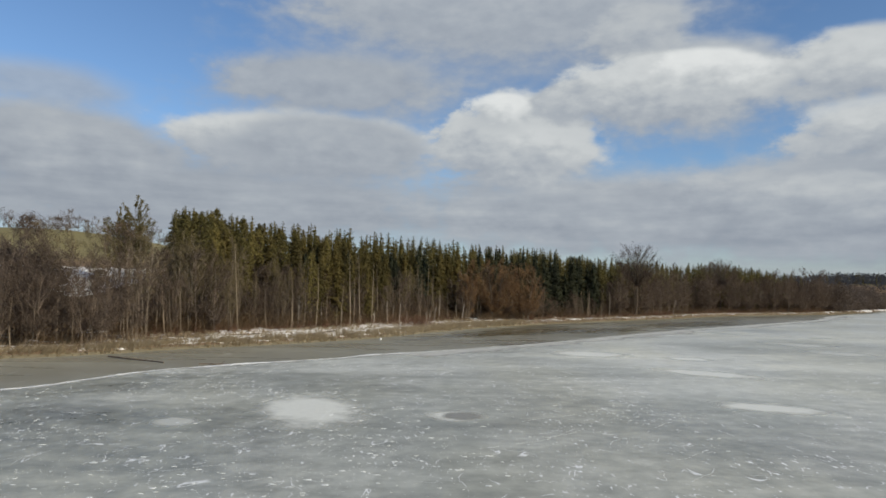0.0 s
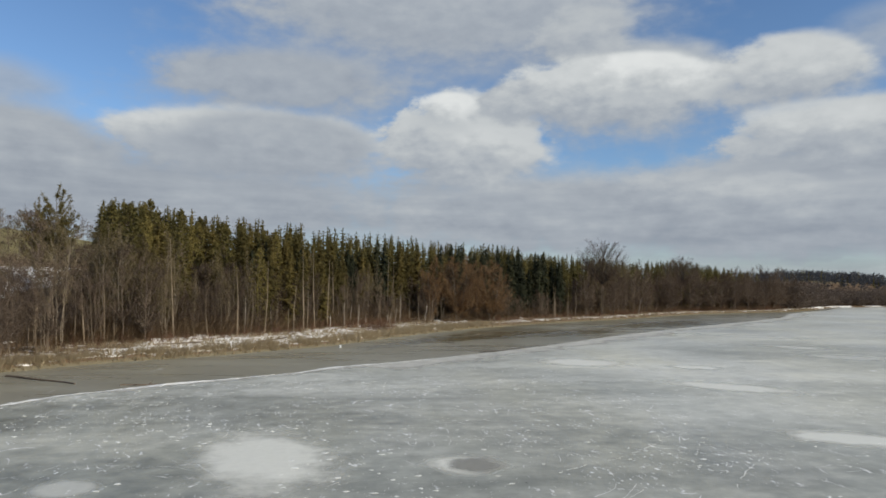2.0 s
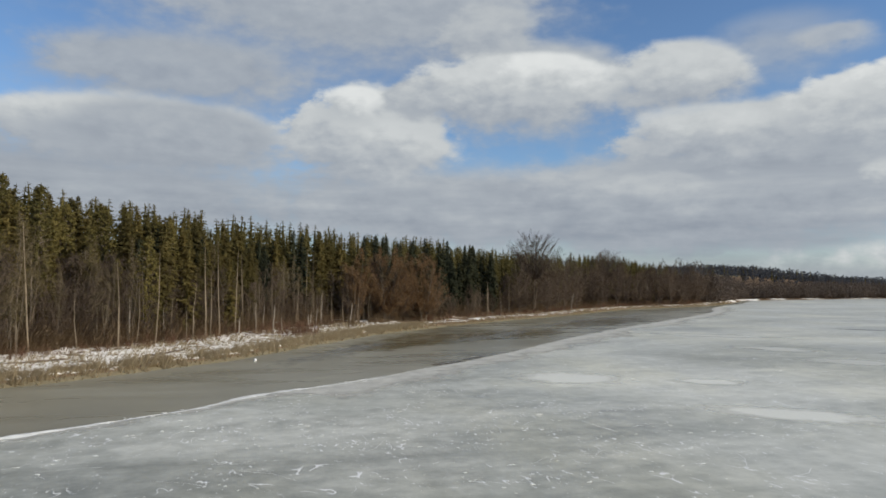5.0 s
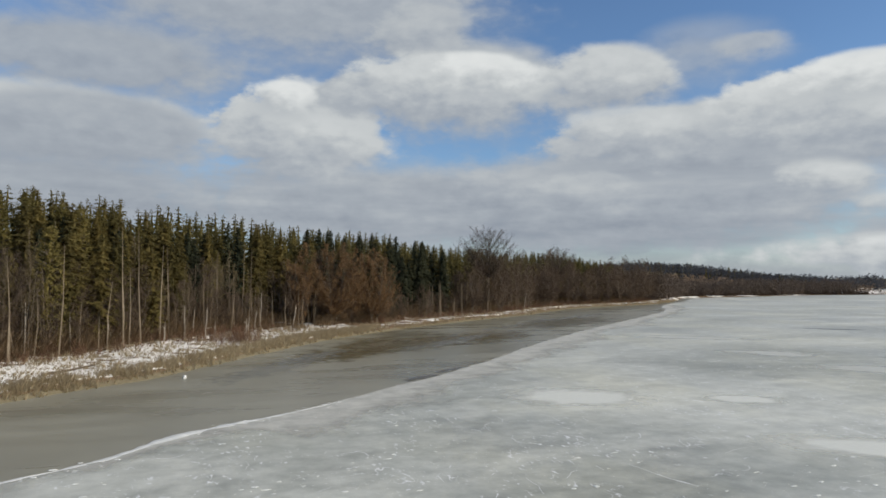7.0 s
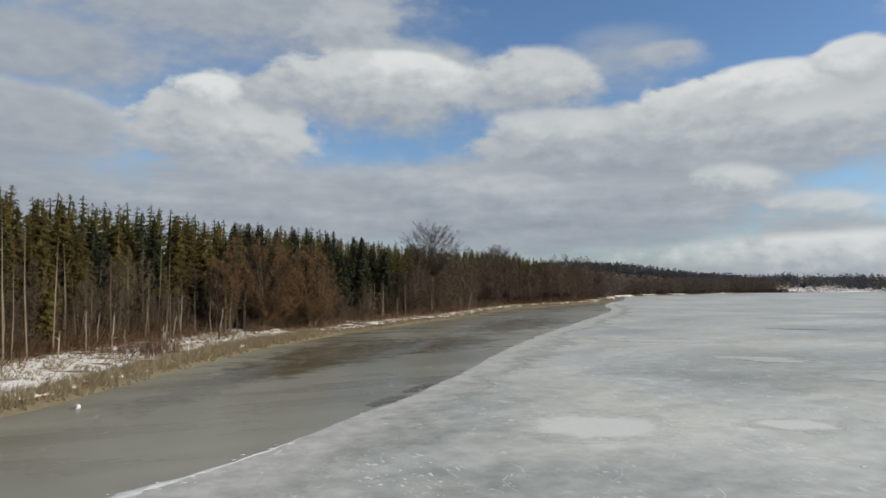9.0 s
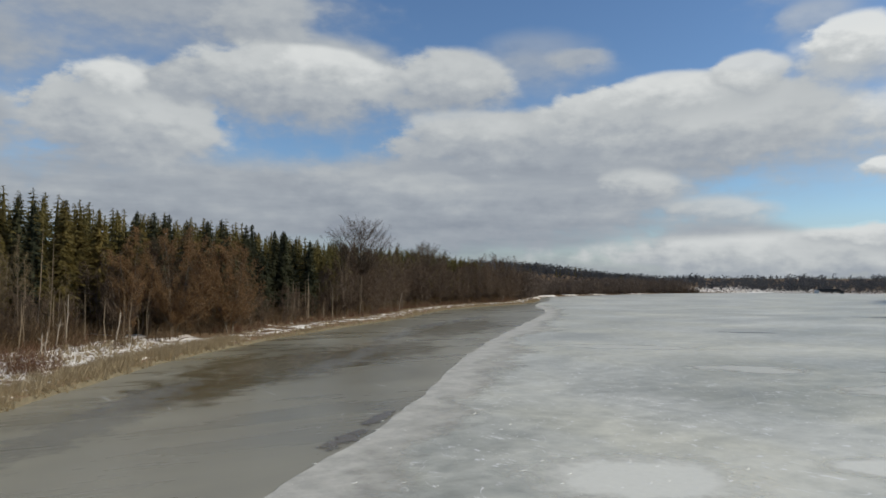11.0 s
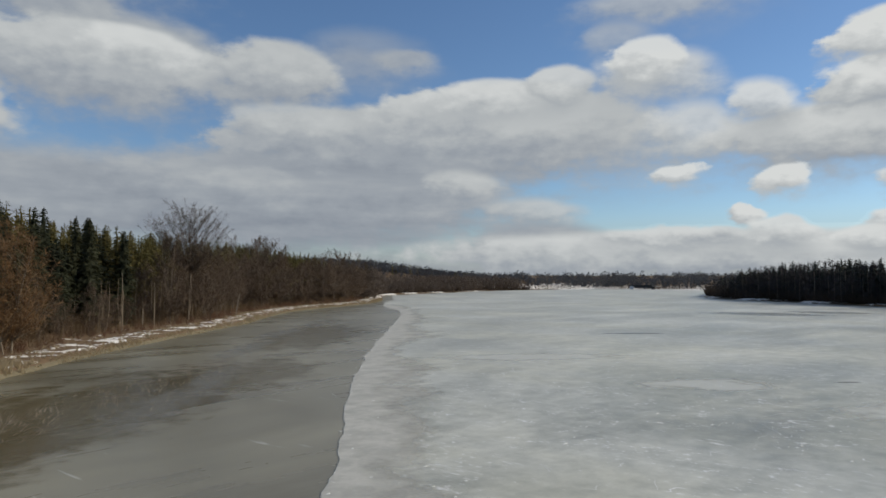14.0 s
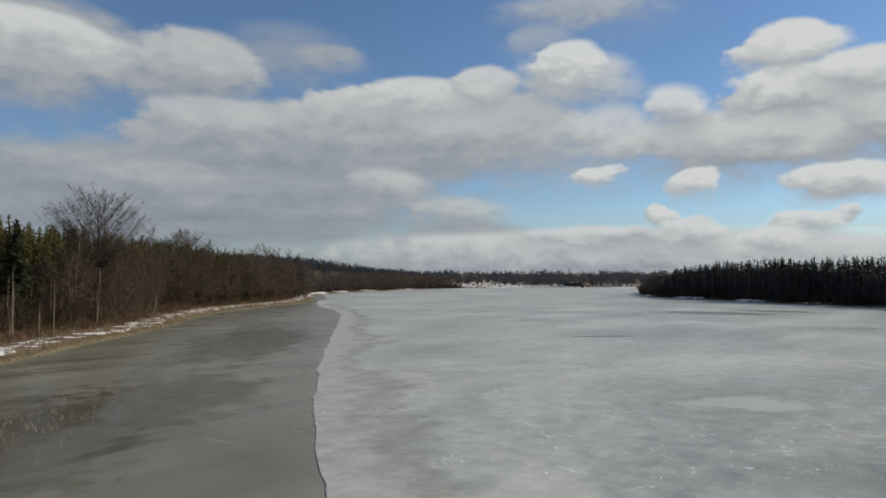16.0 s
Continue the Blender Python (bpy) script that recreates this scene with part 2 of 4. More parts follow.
M_SNAG = varied("weathered_wood", (0.22, 0.185, 0.145), (0.43, 0.375, 0.305), scale=3.0)
M_FAR_GREEN = varied("far_conifers", (0.095, 0.084, 0.029), (0.225, 0.180, 0.060), shift=0.45, per_island=True, scale=0.05, leafy=0.5)
# needles of the backlit opposite shore, its shade painted into the colour
M_SHADED_SPRUCE = varied("shaded_far_spruces", (0.028, 0.033, 0.026), (0.062, 0.064, 0.044), shift=0.4, per_island=True, scale=0.05)
# the blue-grey haze of distance is mixed into this base colour
M_HAZY_WOODS = varied("hazy_mixed_woods", (0.068, 0.073, 0.084), (0.108, 0.112, 0.124), shift=0.15, per_island=True, scale=0.05, leafy=0.5)
# bare twigs of that shore, darkened in colour for its shaded side
M_SHADED_TWIG = varied("shaded_opposite_twigs", (0.042, 0.035, 0.033), (0.080, 0.064, 0.056), shift=0.3, per_island=True, scale=0.05)
M_FAR_BROWN = varied("far_bare_woods", (0.078, 0.060, 0.048), (0.155, 0.120, 0.096), shift=0.4, per_island=True, scale=0.05, leafy=0.3)


def ground_material():
    m, nt, bsdf = material("bank_ground")
    vec = where(nt)
    big = noise_tex(nt, vec, 0.05, 4.0)
    fine = noise_tex(nt, vec, 1.6, 5.0, 0.65)
    litter = mix(nt, fine, (0.075, 0.048, 0.030), (0.22, 0.150, 0.085))
    grass = mix(nt, fine, (0.10, 0.095, 0.040), (0.23, 0.19, 0.090))
    xyz = node(nt, "ShaderNodeSeparateXYZ", vec).outputs
    field = smooth(nt, calc(nt, "ADD", xyz[2], calc(nt, "MULTIPLY", big, 4.0)), 16.0, 19.0)
    base = mix(nt, field, litter, grass)
    drift = noise_tex(nt, stretched(nt, vec, 0.10, 0.19, 0.1, 45.0), 1.9, 6.0, 0.62)
    share = node(nt, "ShaderNodeAttribute", attribute_name="snow").outputs["Fac"]
    tuft = noise_tex(nt, vec, 0.55, 5.0, 0.62)
    drift = calc(nt, "MULTIPLY_ADD", drift, 0.5, calc(nt, "MULTIPLY", tuft, 0.5))
    snow = smooth(nt, calc(nt, "ADD", drift, calc(nt, "MULTIPLY_ADD", share, 0.46, -0.25)), 0.54, 0.585)
    sand = smooth(nt, calc(nt, "MULTIPLY_ADD", fine, 0.08, xyz[2]), 0.44, 0.28)
    marsh = smooth(nt, xyz[0], 215.0, 245.0)
    sand = calc(nt, "MULTIPLY", sand, calc(nt, "SUBTRACT", 1.0, marsh))
    snow = calc(nt, "MULTIPLY", snow, calc(nt, "SUBTRACT", 1.0, sand))
    base = mix(nt, sand, base, mix(nt, fine, (0.125, 0.106, 0.066), (0.225, 0.190, 0.120)))
    base = mix(nt, snow, base, mix(nt, tuft, (0.62, 0.59, 0.54), (0.87, 0.85, 0.81)))
    nt.links.new(base, bsdf.inputs["Base Color"])
    bsdf.inputs["Roughness"].default_value = 0.9
    bsdf.inputs["Specular IOR Level"].default_value = 0.15
    bump(nt, bsdf, calc(nt, "MULTIPLY_ADD", snow, 0.6, fine), 0.18)
    return m


def ice_material():
    m, nt, bsdf = material("old_grey_ice")
    vec = where(nt)
    broad = noise_tex(nt, stretched(nt, vec, 1.0, 1.0, 1.0), 0.035, 4.0, 0.55, 0.6)
    streak = noise_tex(nt, stretched(nt, vec, 0.35, 1.2, 1.0, 50.0), 0.085, 5.0, 0.62, 0.4)
    mott = noise_tex(nt, vec, 0.55, 5.0, 0.65)
    tone = calc(nt, "MULTIPLY_ADD", broad, 0.55, calc(nt, "MULTIPLY_ADD", streak, 0.56, calc(nt, "MULTIPLY_ADD", mott, 0.50, -0.085)))
    xyz = node(nt, "ShaderNodeSeparateXYZ", vec).outputs
    # an uneven zone of darker tone around (-12, 45)
    ex, ey = calc(nt, "MULTIPLY_ADD", xyz[0], 0.8, 9.6), calc(nt, "ADD", xyz[1], -45.0)
    away = calc(nt, "SQRT", calc(nt, "MULTIPLY_ADD", ex, ex, calc(nt, "MULTIPLY", ey, ey)))
    away = calc(nt, "MULTIPLY_ADD", noise_tex(nt, vec, 0.09, 5.0, 0.6), 34.0, away)
    bare = smooth(nt, away, 54.0, 30.0)
    tone = calc(nt, "MULTIPLY_ADD", bare, -0.15, tone)
    base = ramp(nt, tone, (0.46, (0.162, 0.170, 0.150)), (0.60, (0.282, 0.292, 0.262)), (0.74, (0.420, 0.430, 0.392)), (0.90, (0.57, 0.578, 0.53)))
    speck = noise_tex(nt, stretched(nt, vec, 1.0, 0.45, 1.0, 35.0), 3.4, 3.0, 0.6)
    patchy = smooth(nt, noise_tex(nt, vec, 0.16, 4.0, 0.6), 0.48, 0.60)
    speck = calc(nt, "MULTIPLY", smooth(nt, speck, 0.60, 0.68), patchy)
    vein = noise_tex(nt, stretched(nt, vec, 1.0, 0.5, 1.0, 20.0), 0.30, 3.0, 0.5, 1.5)
    vein = smooth(nt, calc(nt, "ABSOLUTE", calc(nt, "SUBTRACT", vein, 0.5)), 0.010, 0.002)
    broken = smooth(nt, noise_tex(nt, vec, 0.5, 3.0), 0.53, 0.62)
    vein = calc(nt, "MULTIPLY", calc(nt, "MULTIPLY", vein, broken), 0.8)
    white = calc(nt, "MAXIMUM", calc(nt, "MULTIPLY", speck, 0.9), vein)
    warm = smooth(nt, noise_tex(nt, stretched(nt, vec, 1.0, 0.5, 1.0, 30.0), 0.045, 4.0, 0.6), 0.42, 0.62)
    base = mix(nt, warm, base, mix(nt, 1.0, base, (1.02, 1.0, 0.935), "MULTIPLY"))
    nt.links.new(mix(nt, white, base, (0.74, 0.75, 0.76)), bsdf.inputs["Base Color"])
    rough = calc(nt, "MULTIPLY_ADD", tone, 0.45, 0.08)
    nt.links.new(calc(nt, "MAXIMUM", rough, calc(nt, "MULTIPLY", white, 0.8)), bsdf.inputs["Roughness"])
    bsdf.inputs["IOR"].default_value = 1.31
    bump(nt, bsdf, calc(nt, "MULTIPLY_ADD", white, 0.5, mott), 0.012)
    return m


def thin_ice_material():
    m, nt, bsdf = material("dark_thin_ice")
    vec = where(nt)
    broad = noise_tex(nt, vec, 0.045, 4.0, 0.55, 0.5)
    streak = noise_tex(nt, stretched(nt, vec, 0.25, 1.3, 1.0, -48.0), 0.16, 5.0, 0.6, 0.3)
    tone = calc(nt, "MULTIPLY_ADD", broad, 0.5, calc(nt, "MULTIPLY", streak, 0.5))
    base = ramp(nt, tone, (0.34, (0.098, 0.086, 0.052)), (0.48, (0.178, 0.164, 0.116)), (0.66, (0.272, 0.258, 0.196)))
    east = node(nt, "ShaderNodeSeparateXYZ", vec).outputs[0]
    grey = smooth(nt, calc(nt, "MULTIPLY_ADD", broad, 30.0, east), 46.0, 22.0)
    base = mix(nt, grey, base, ramp(nt, tone, (0.34, (0.172, 0.163, 0.126)), (0.66, (0.295, 0.283, 0.223))))
    line = noise_tex(nt, stretched(nt, vec, 1.6, 0.22, 1.0, 30.0), 0.75, 3.0, 0.5, 0.6)
    line = calc(nt, "MULTIPLY", smooth(nt, line, 0.665, 0.72), smooth(nt, noise_tex(nt, vec, 0.09, 2.0), 0.50, 0.6))
    nt.links.new(mix(nt, calc(nt, "MULTIPLY", line, 0.6), base, (0.52, 0.52, 0.50)), bsdf.inputs["Base Color"])
    nt.links.new(calc(nt, "MULTIPLY_ADD", streak, 0.36, 0.12), bsdf.inputs["Roughness"])
    bsdf.inputs["IOR"].default_value = 1.33
    bump(nt, bsdf, streak, 0.01)
    return m


def patch_material(name, a, b, rough, ragged=0.5, scale=0.9, most=0.85):
    """Snow ice that thins out towards its rim."""
    m, nt, bsdf = material(name)
    obj = node(nt, "ShaderNodeTexCoord").outputs["Object"]
    vec = where(nt)
    n = noise_tex(nt, vec, scale, 5.0, 0.6)
    length = node(nt, "ShaderNodeVectorMath", stretched(nt, obj, 1, 1, 0), operation="LENGTH").outputs["Value"]
    rim = calc(nt, "MULTIPLY_ADD", calc(nt, "SUBTRACT", n, 0.5), ragged, length)
    alpha = smooth(nt, rim, 1.0, 0.40)
    nt.links.new(mix(nt, noise_tex(nt, vec, 2.5, 4.0), a, b), bsdf.inputs["Base Color"])
    nt.links.new(calc(nt, "MULTIPLY", alpha, most), bsdf.inputs["Alpha"])
    bsdf.inputs["Roughness"].default_value = rough
    return m


M_GROUND = ground_material()
M_ICE = ice_material()
M_THIN = thin_ice_material()
M_PATCH = patch_material("snow_ice", (0.58, 0.585, 0.53), (0.72, 0.725, 0.66), 0.45, 0.8, 0.45, 0.95)
M_FAINT_PATCH = patch_material("faint_snow_ice", (0.54, 0.545, 0.495), (0.68, 0.685, 0.62), 0.4, 1.0, 0.35, 0.72)
M_DARK_PATCH = patch_material("wet_dark_ice", (0.17, 0.165, 0.14), (0.25, 0.24, 0.205), 0.3, 0.7, 0.9, 0.75)
M_RIDGE = varied("crushed_ice", (0.52, 0.53, 0.52), (0.76, 0.77, 0.76), rough=0.6, scale=2.0)
M_CHIP = varied("ice_chip", (0.56, 0.57, 0.55), (0.80, 0.81, 0.79), rough=0.5, scale=2.0)
M_CONCRETE = varied("pale_concrete", (0.55, 0.54, 0.52), (0.75, 0.74, 0.72))
M_STEEL = varied("dark_steel", (0.03, 0.03, 0.03), (0.07, 0.065, 0.06), rough=0.6)

# ---- the lie of the land ----
NEAR_SHORE = [(-150, -40), (-105, 25), (-70, 58), (-48, 77), (-41, 81), (-36, 83.5), (-31, 88), (-27, 94), (-20, 99), (-14, 104),
              (-8, 110), (-2, 116), (5, 127), (14, 142), (24, 156), (38, 171), (56, 188), (74, 203), (90, 215), (102, 229),
              (125, 250), (150, 264), (178, 276), (212, 306), (240, 338), (260, 357)]
BAY_SHORE = [(307, 372), (360, 388), (415, 405), (520, 400), (558, 365), (585, 326), (560, 292), (470, 262), (420, 250), (372, 235)]
EAST_SHORE = [(336, 213), (322, 184), (300, 157), (289, 137), (279, 117), (262, 80), (240, 20), (220, -60), (205, -260)]
LAKE = NEAR_SHORE + BAY_SHORE + EAST_SHORE + [(-60, -330), (-220, -200)]
ICE_EDGE = [(-110, -10), (-60, 35), (-36, 52), (-27, 58), (-24, 63), (-21, 71), (-14, 77), (-7, 82.5), (-3, 85), (1, 90.5), (4, 92.5), (8, 95), (13, 99),
            (18, 104), (23, 108), (29, 114), (35, 120), (41, 127), (48, 135), (62, 149), (72, 159), (97, 182), (120, 203), (137, 219), (152, 236),
            (160, 250), (178, 270)]


def refined(line, step, wobble=0.0, seed=0):
    """The line as points one step apart, rounded, and uneven by the wobble."""
    p = np.array(line, float)
    for _ in range(2):
        q = np.empty((2 * len(p) - 2, 2))
        q[0::2], q[1::2] = p[:-1] * 0.75 + p[1:] * 0.25, p[:-1] * 0.25 + p[1:] * 0.75
        p = np.vstack([p[:1], q, p[-1:]])
    s = np.r_[0, np.cumsum(np.hypot(*np.diff(p, axis=0).T))]
    t = np.arange(0, s[-1], step)
    out = np.c_[np.interp(t, s, p[:, 0]), np.interp(t, s, p[:, 1])]
    if wobble:
        for k, (x, y) in enumerate(out):
            v = noise.noise_vector((x * 0.22 + seed, y * 0.22, 0)) * 0.7 + noise.noise_vector((x * 0.9 + seed, y * 0.9, 3)) * 0.3
            out[k] += (v.x * wobble, v.y * wobble)
    return out


def inside(px, py, poly):
    odd = np.zeros(px.shape, bool)
    a = np.array(poly, float)
    for (x0, y0), (x1, y1) in zip(a, np.roll(a, -1, 0)):
        if y0 != y1:
            odd ^= ((y0 > py) != (y1 > py)) & (px < (x1 - x0) * (py - y0) / (y1 - y0) + x0)
    return odd


def shore_distance(px, py):
    """Metres from the waterline, positive on land."""
    best = np.full(px.shape, 1e9)
    a = np.array(LAKE_LINE, float)
    for (x0, y0), (x1, y1) in zip(a, np.roll(a, -1, 0)):
        dx, dy = x1 - x0, y1 - y0
        t = np.clip(((px - x0) * dx + (py - y0) * dy) / (dx * dx + dy * dy), 0, 1)
        best = np.minimum(best, np.hypot(px - x0 - t * dx, py - y0 - t * dy))
    return np.where(inside(px, py, LAKE_LINE), -best, best)


LAKE_LINE = np.vstack([refined(NEAR_SHORE, 4.0, 0.8), refined(BAY_SHORE, 12.0), refined(EAST_SHORE, 10.0), [(-60, -330), (-220, -200)]])


def land(px, py):
    """Height of the ground."""
    px, py = np.asarray(px, float), np.asarray(py, float)
    d = shore_distance(px, py)
    rise = np.clip(0.42 * np.clip(d, 0, 1.5) + 0.02 * np.clip(d, 0, 12) + 0.085 * np.clip(d - 20, 0, 70), 0, 9)
    low = np.clip((np.hypot(px - 540, py - 400) - 120) / 120, 0.05, 1)  # the marsh by the bridge
    hill = 24 * np.exp(-(((px + 150) / 95) ** 2 + ((py - 300) / 120) ** 2))
    hill += 12.5 * np.exp(-(((px - 400) / 130) ** 2 + ((py - 535) / 85) ** 2))
    hill += 10 * np.clip((np.hypot(px - 100, py - 100) - 800) / 900, 0, 1)
    z = rise * low + hill * np.clip(d / 60, 0, 1)
    return np.where(d < 0, np.clip(0.35 * d, -1.2, 0), z)


def height(x, y):
    return float(land(np.array([x]), np.array([y]))[0])


# ---- meshes ----
def mesh_of(name, verts, faces, mats, index=None, shade=False):
    me = bpy.data.meshes.new(name)
    me.from_pydata([tuple(v) for v in verts], [], faces)
    for m in (mats if isinstance(mats, (list, tuple)) else [mats]):
        me.materials.append(m)
    if index is not None:
        me.polygons.foreach_set("material_index", index)
    if shade:
        me.polygons.foreach_set("use_smooth", [True] * len(me.polygons))
    me.update()
    return me


def part(name, mesh, parent, label=""):
    ob = new(name, mesh)
    ob.parent = parent
    return tagged(ob, label)


class Soup:
    """Vertices and faces gathered for one mesh."""

    def __init__(self):
        self.v, self.f = [], []

    def tri(self, a, b, c):
        n = len(self.v)
        self.v += [a, b, c]
        self.f.append((n, n + 1, n + 2))

    def blade(self, base, tip, width, face=None):
        """A thin pointed sliver from base to tip, turned to face one way."""
        d = tip - base
        side = d.cross(face or Vector((0.3, 0.5, 0.8)))
        if side.length < 1e-6:
            side = Vector((1, 0, 0))
        side = side.normalized() * width * 0.5
        self.tri(base - side, base + side, tip)

    def tube(self, points, radii, sides):
        n0 = len(self.v)
        for k, (p, r) in enumerate(zip(points, radii)):
            ahead = (points[min(k + 1, len(points) - 1)] - points[max(k - 1, 0)]).normalized()
            a = ahead.orthogonal().normalized()
            b = ahead.cross(a)
            for s in range(sides):
                w = 2 * math.pi * s / sides
                self.v.append(p + (a * math.cos(w) + b * math.sin(w)) * r)
        for k in range(len(points) - 1):
            for s in range(sides):
                i, j = n0 + k * sides + s, n0 + k * sides + (s + 1) % sides
                self.f.append((i, j, j + sides, i + sides))
        self.f.append(tuple(n0 + (len(points) - 1) * sides + s for s in range(sides)))


def unit(rng, up=0.0):
    while True:
        v = Vector((rng.uniform(-1, 1), rng.uniform(-1, 1), rng.uniform(-1, 1)))
        if 0.05 < v.length < 1:
            v.normalize()
            v.z += up
            return v.normalized()


def heart(rng, crown, lean, h, low, wide):
    """The close, shaded middle of a conifer's crown."""
    rings = [low, low + 0.08, 0.35 + 0.4 * low, 0.55, 0.72, 0.87, 0.985]
    rings = sorted(max(r, low) for r in rings)
    shape = [0.25, 0.8, 1.0, 0.95, 0.75, 0.48, 0.06]
    points = [lean * (h * r) + Vector((rng.uniform(-.2, .2), rng.uniform(-.2, .2), 0.02 * k)) for k, r in enumerate(rings)]
    crown.tube(points, [wide * q * rng.uniform(0.8, 1.2) for q in shape], 6)


def spruce(rng, h, reach, bare, levels, per, tufts, blades=2, big=1.0):
    """Trunk and needle sprays of a spruce."""
    trunk, crown = Soup(), Soup()
    lean = Vector((rng.uniform(-0.02, 0.02), rng.uniform(-0.02, 0.02), 1))
    spine = [lean * (h * k / 5) for k in range(6)]
    trunk.tube([spine[0] - Vector((0, 0, 0.4)), *spine[1:]], [0.0075 * h * (1 - 0.92 * k / 5) + 0.01 for k in range(6)], 6)
    heart(rng, crown, lean, h, bare + 0.04, reach * (0.20 if big == 1.0 else 0.12))
    for lv in range(levels):
        f = (lv + rng.uniform(-.3, .3)) / (levels - 1)
        f = min(max(f, 0.0), 0.99) ** 0.75
        z = h * (bare + (1 - bare) * f)
        length = reach * ((1 - f) ** 0.58 * min(1.0, 0.60 + 1.6 * f)) * rng.uniform(0.75, 1.15) + 0.12
        for k in range(per):
            w = rng.uniform(0, 2 * math.pi)
            run = length * rng.uniform(0.6, 1.12)
            out = Vector((math.cos(w), math.sin(w), 0.35 * f + rng.uniform(-0.35, 0.0)))
            root = lean * z + Vector((0, 0, rng.uniform(-0.2, 0.2)))
            for j in range(tufts):
                g = (j + rng.uniform(0.4, 1.0)) / tufts
                c = root + out * run * g + Vector((0, 0, -0.16 * run * g * g))
                size = (1 + (big - 1) * (1 - f)) * (0.14 + 0.18 * min(1, 5 * (1 - f)) + 0.36 * run * (1 - 0.45 * g)) * rng.uniform(0.7, 1.25)
                for q in range(blades):
                    turn = w + rng.uniform(-1.2, 1.2)
                    tip = c + Vector((math.cos(turn), math.sin(turn), rng.uniform(-0.8, 0.1))) * size
                    face = Vector((math.cos(w), math.sin(w), 0.9)) + unit(rng) * 0.40
                    crown.blade(c, tip, size * rng.uniform(0.6, 1.05) / math.sqrt(blades), face)
    for q in range(3):
        crown.blade(lean * (h - 0.7), lean * (h + 0.35) + Vector((rng.uniform(-.05, .05), rng.uniform(-.05, .05), 0)), 0.14)
    return trunk, crown


def pine(rng, h, reach, bare, clumps, spikes, size0=1.0):
    """Tall pine: long clear trunk, tufted uneven crown."""
    trunk, crown = Soup(), Soup()
    lean = Vector((rng.uniform(-0.03, 0.03), rng.uniform(-0.03, 0.03), 1))
    spine = [lean * (h * k / 6) + Vector((rng.uniform(-.08, .08), rng.uniform(-.08, .08), 0)) for k in range(7)]
    trunk.tube([spine[0] - Vector((0, 0, 0.4)), *spine[1:]], [0.0062 * h * (1 - 0.9 * k / 6) + 0.01 for k in range(7)], 6)
    heart(rng, crown, lean, h, bare + 0.15, reach * 0.15)
    for k in range(clumps):
        f = rng.random() ** 0.85
        z = h * (bare + (1 - bare) * f)
        wide = reach * (0.55 + 0.9 * f) * (1 - f) ** 0.75 * 1.55 + 0.15
        w = rng.uniform(0, 2 * math.pi)
        r = wide * math.sqrt(rng.random())
        c = lean * z + Vector((math.cos(w) * r, math.sin(w) * r, rng.uniform(-0.2, 0.5)))
        if k % 3 == 0:
            trunk.tube([lean * (z - 0.5), c], [0.05, 0.015], 3)
        size = rng.uniform(0.5, 1.25) * size0
        for q in range(spikes):
            face = Vector((math.cos(w), math.sin(w), 0.4)) + unit(rng) * 0.45
            crown.blade(c + unit(rng) * 0.1, c + (unit(rng, 0.1) + Vector((math.cos(w), math.sin(w), -0.1)) * 0.7).normalized() * size, size * rng.uniform(0.26, 0.46), face)
    return trunk, crown


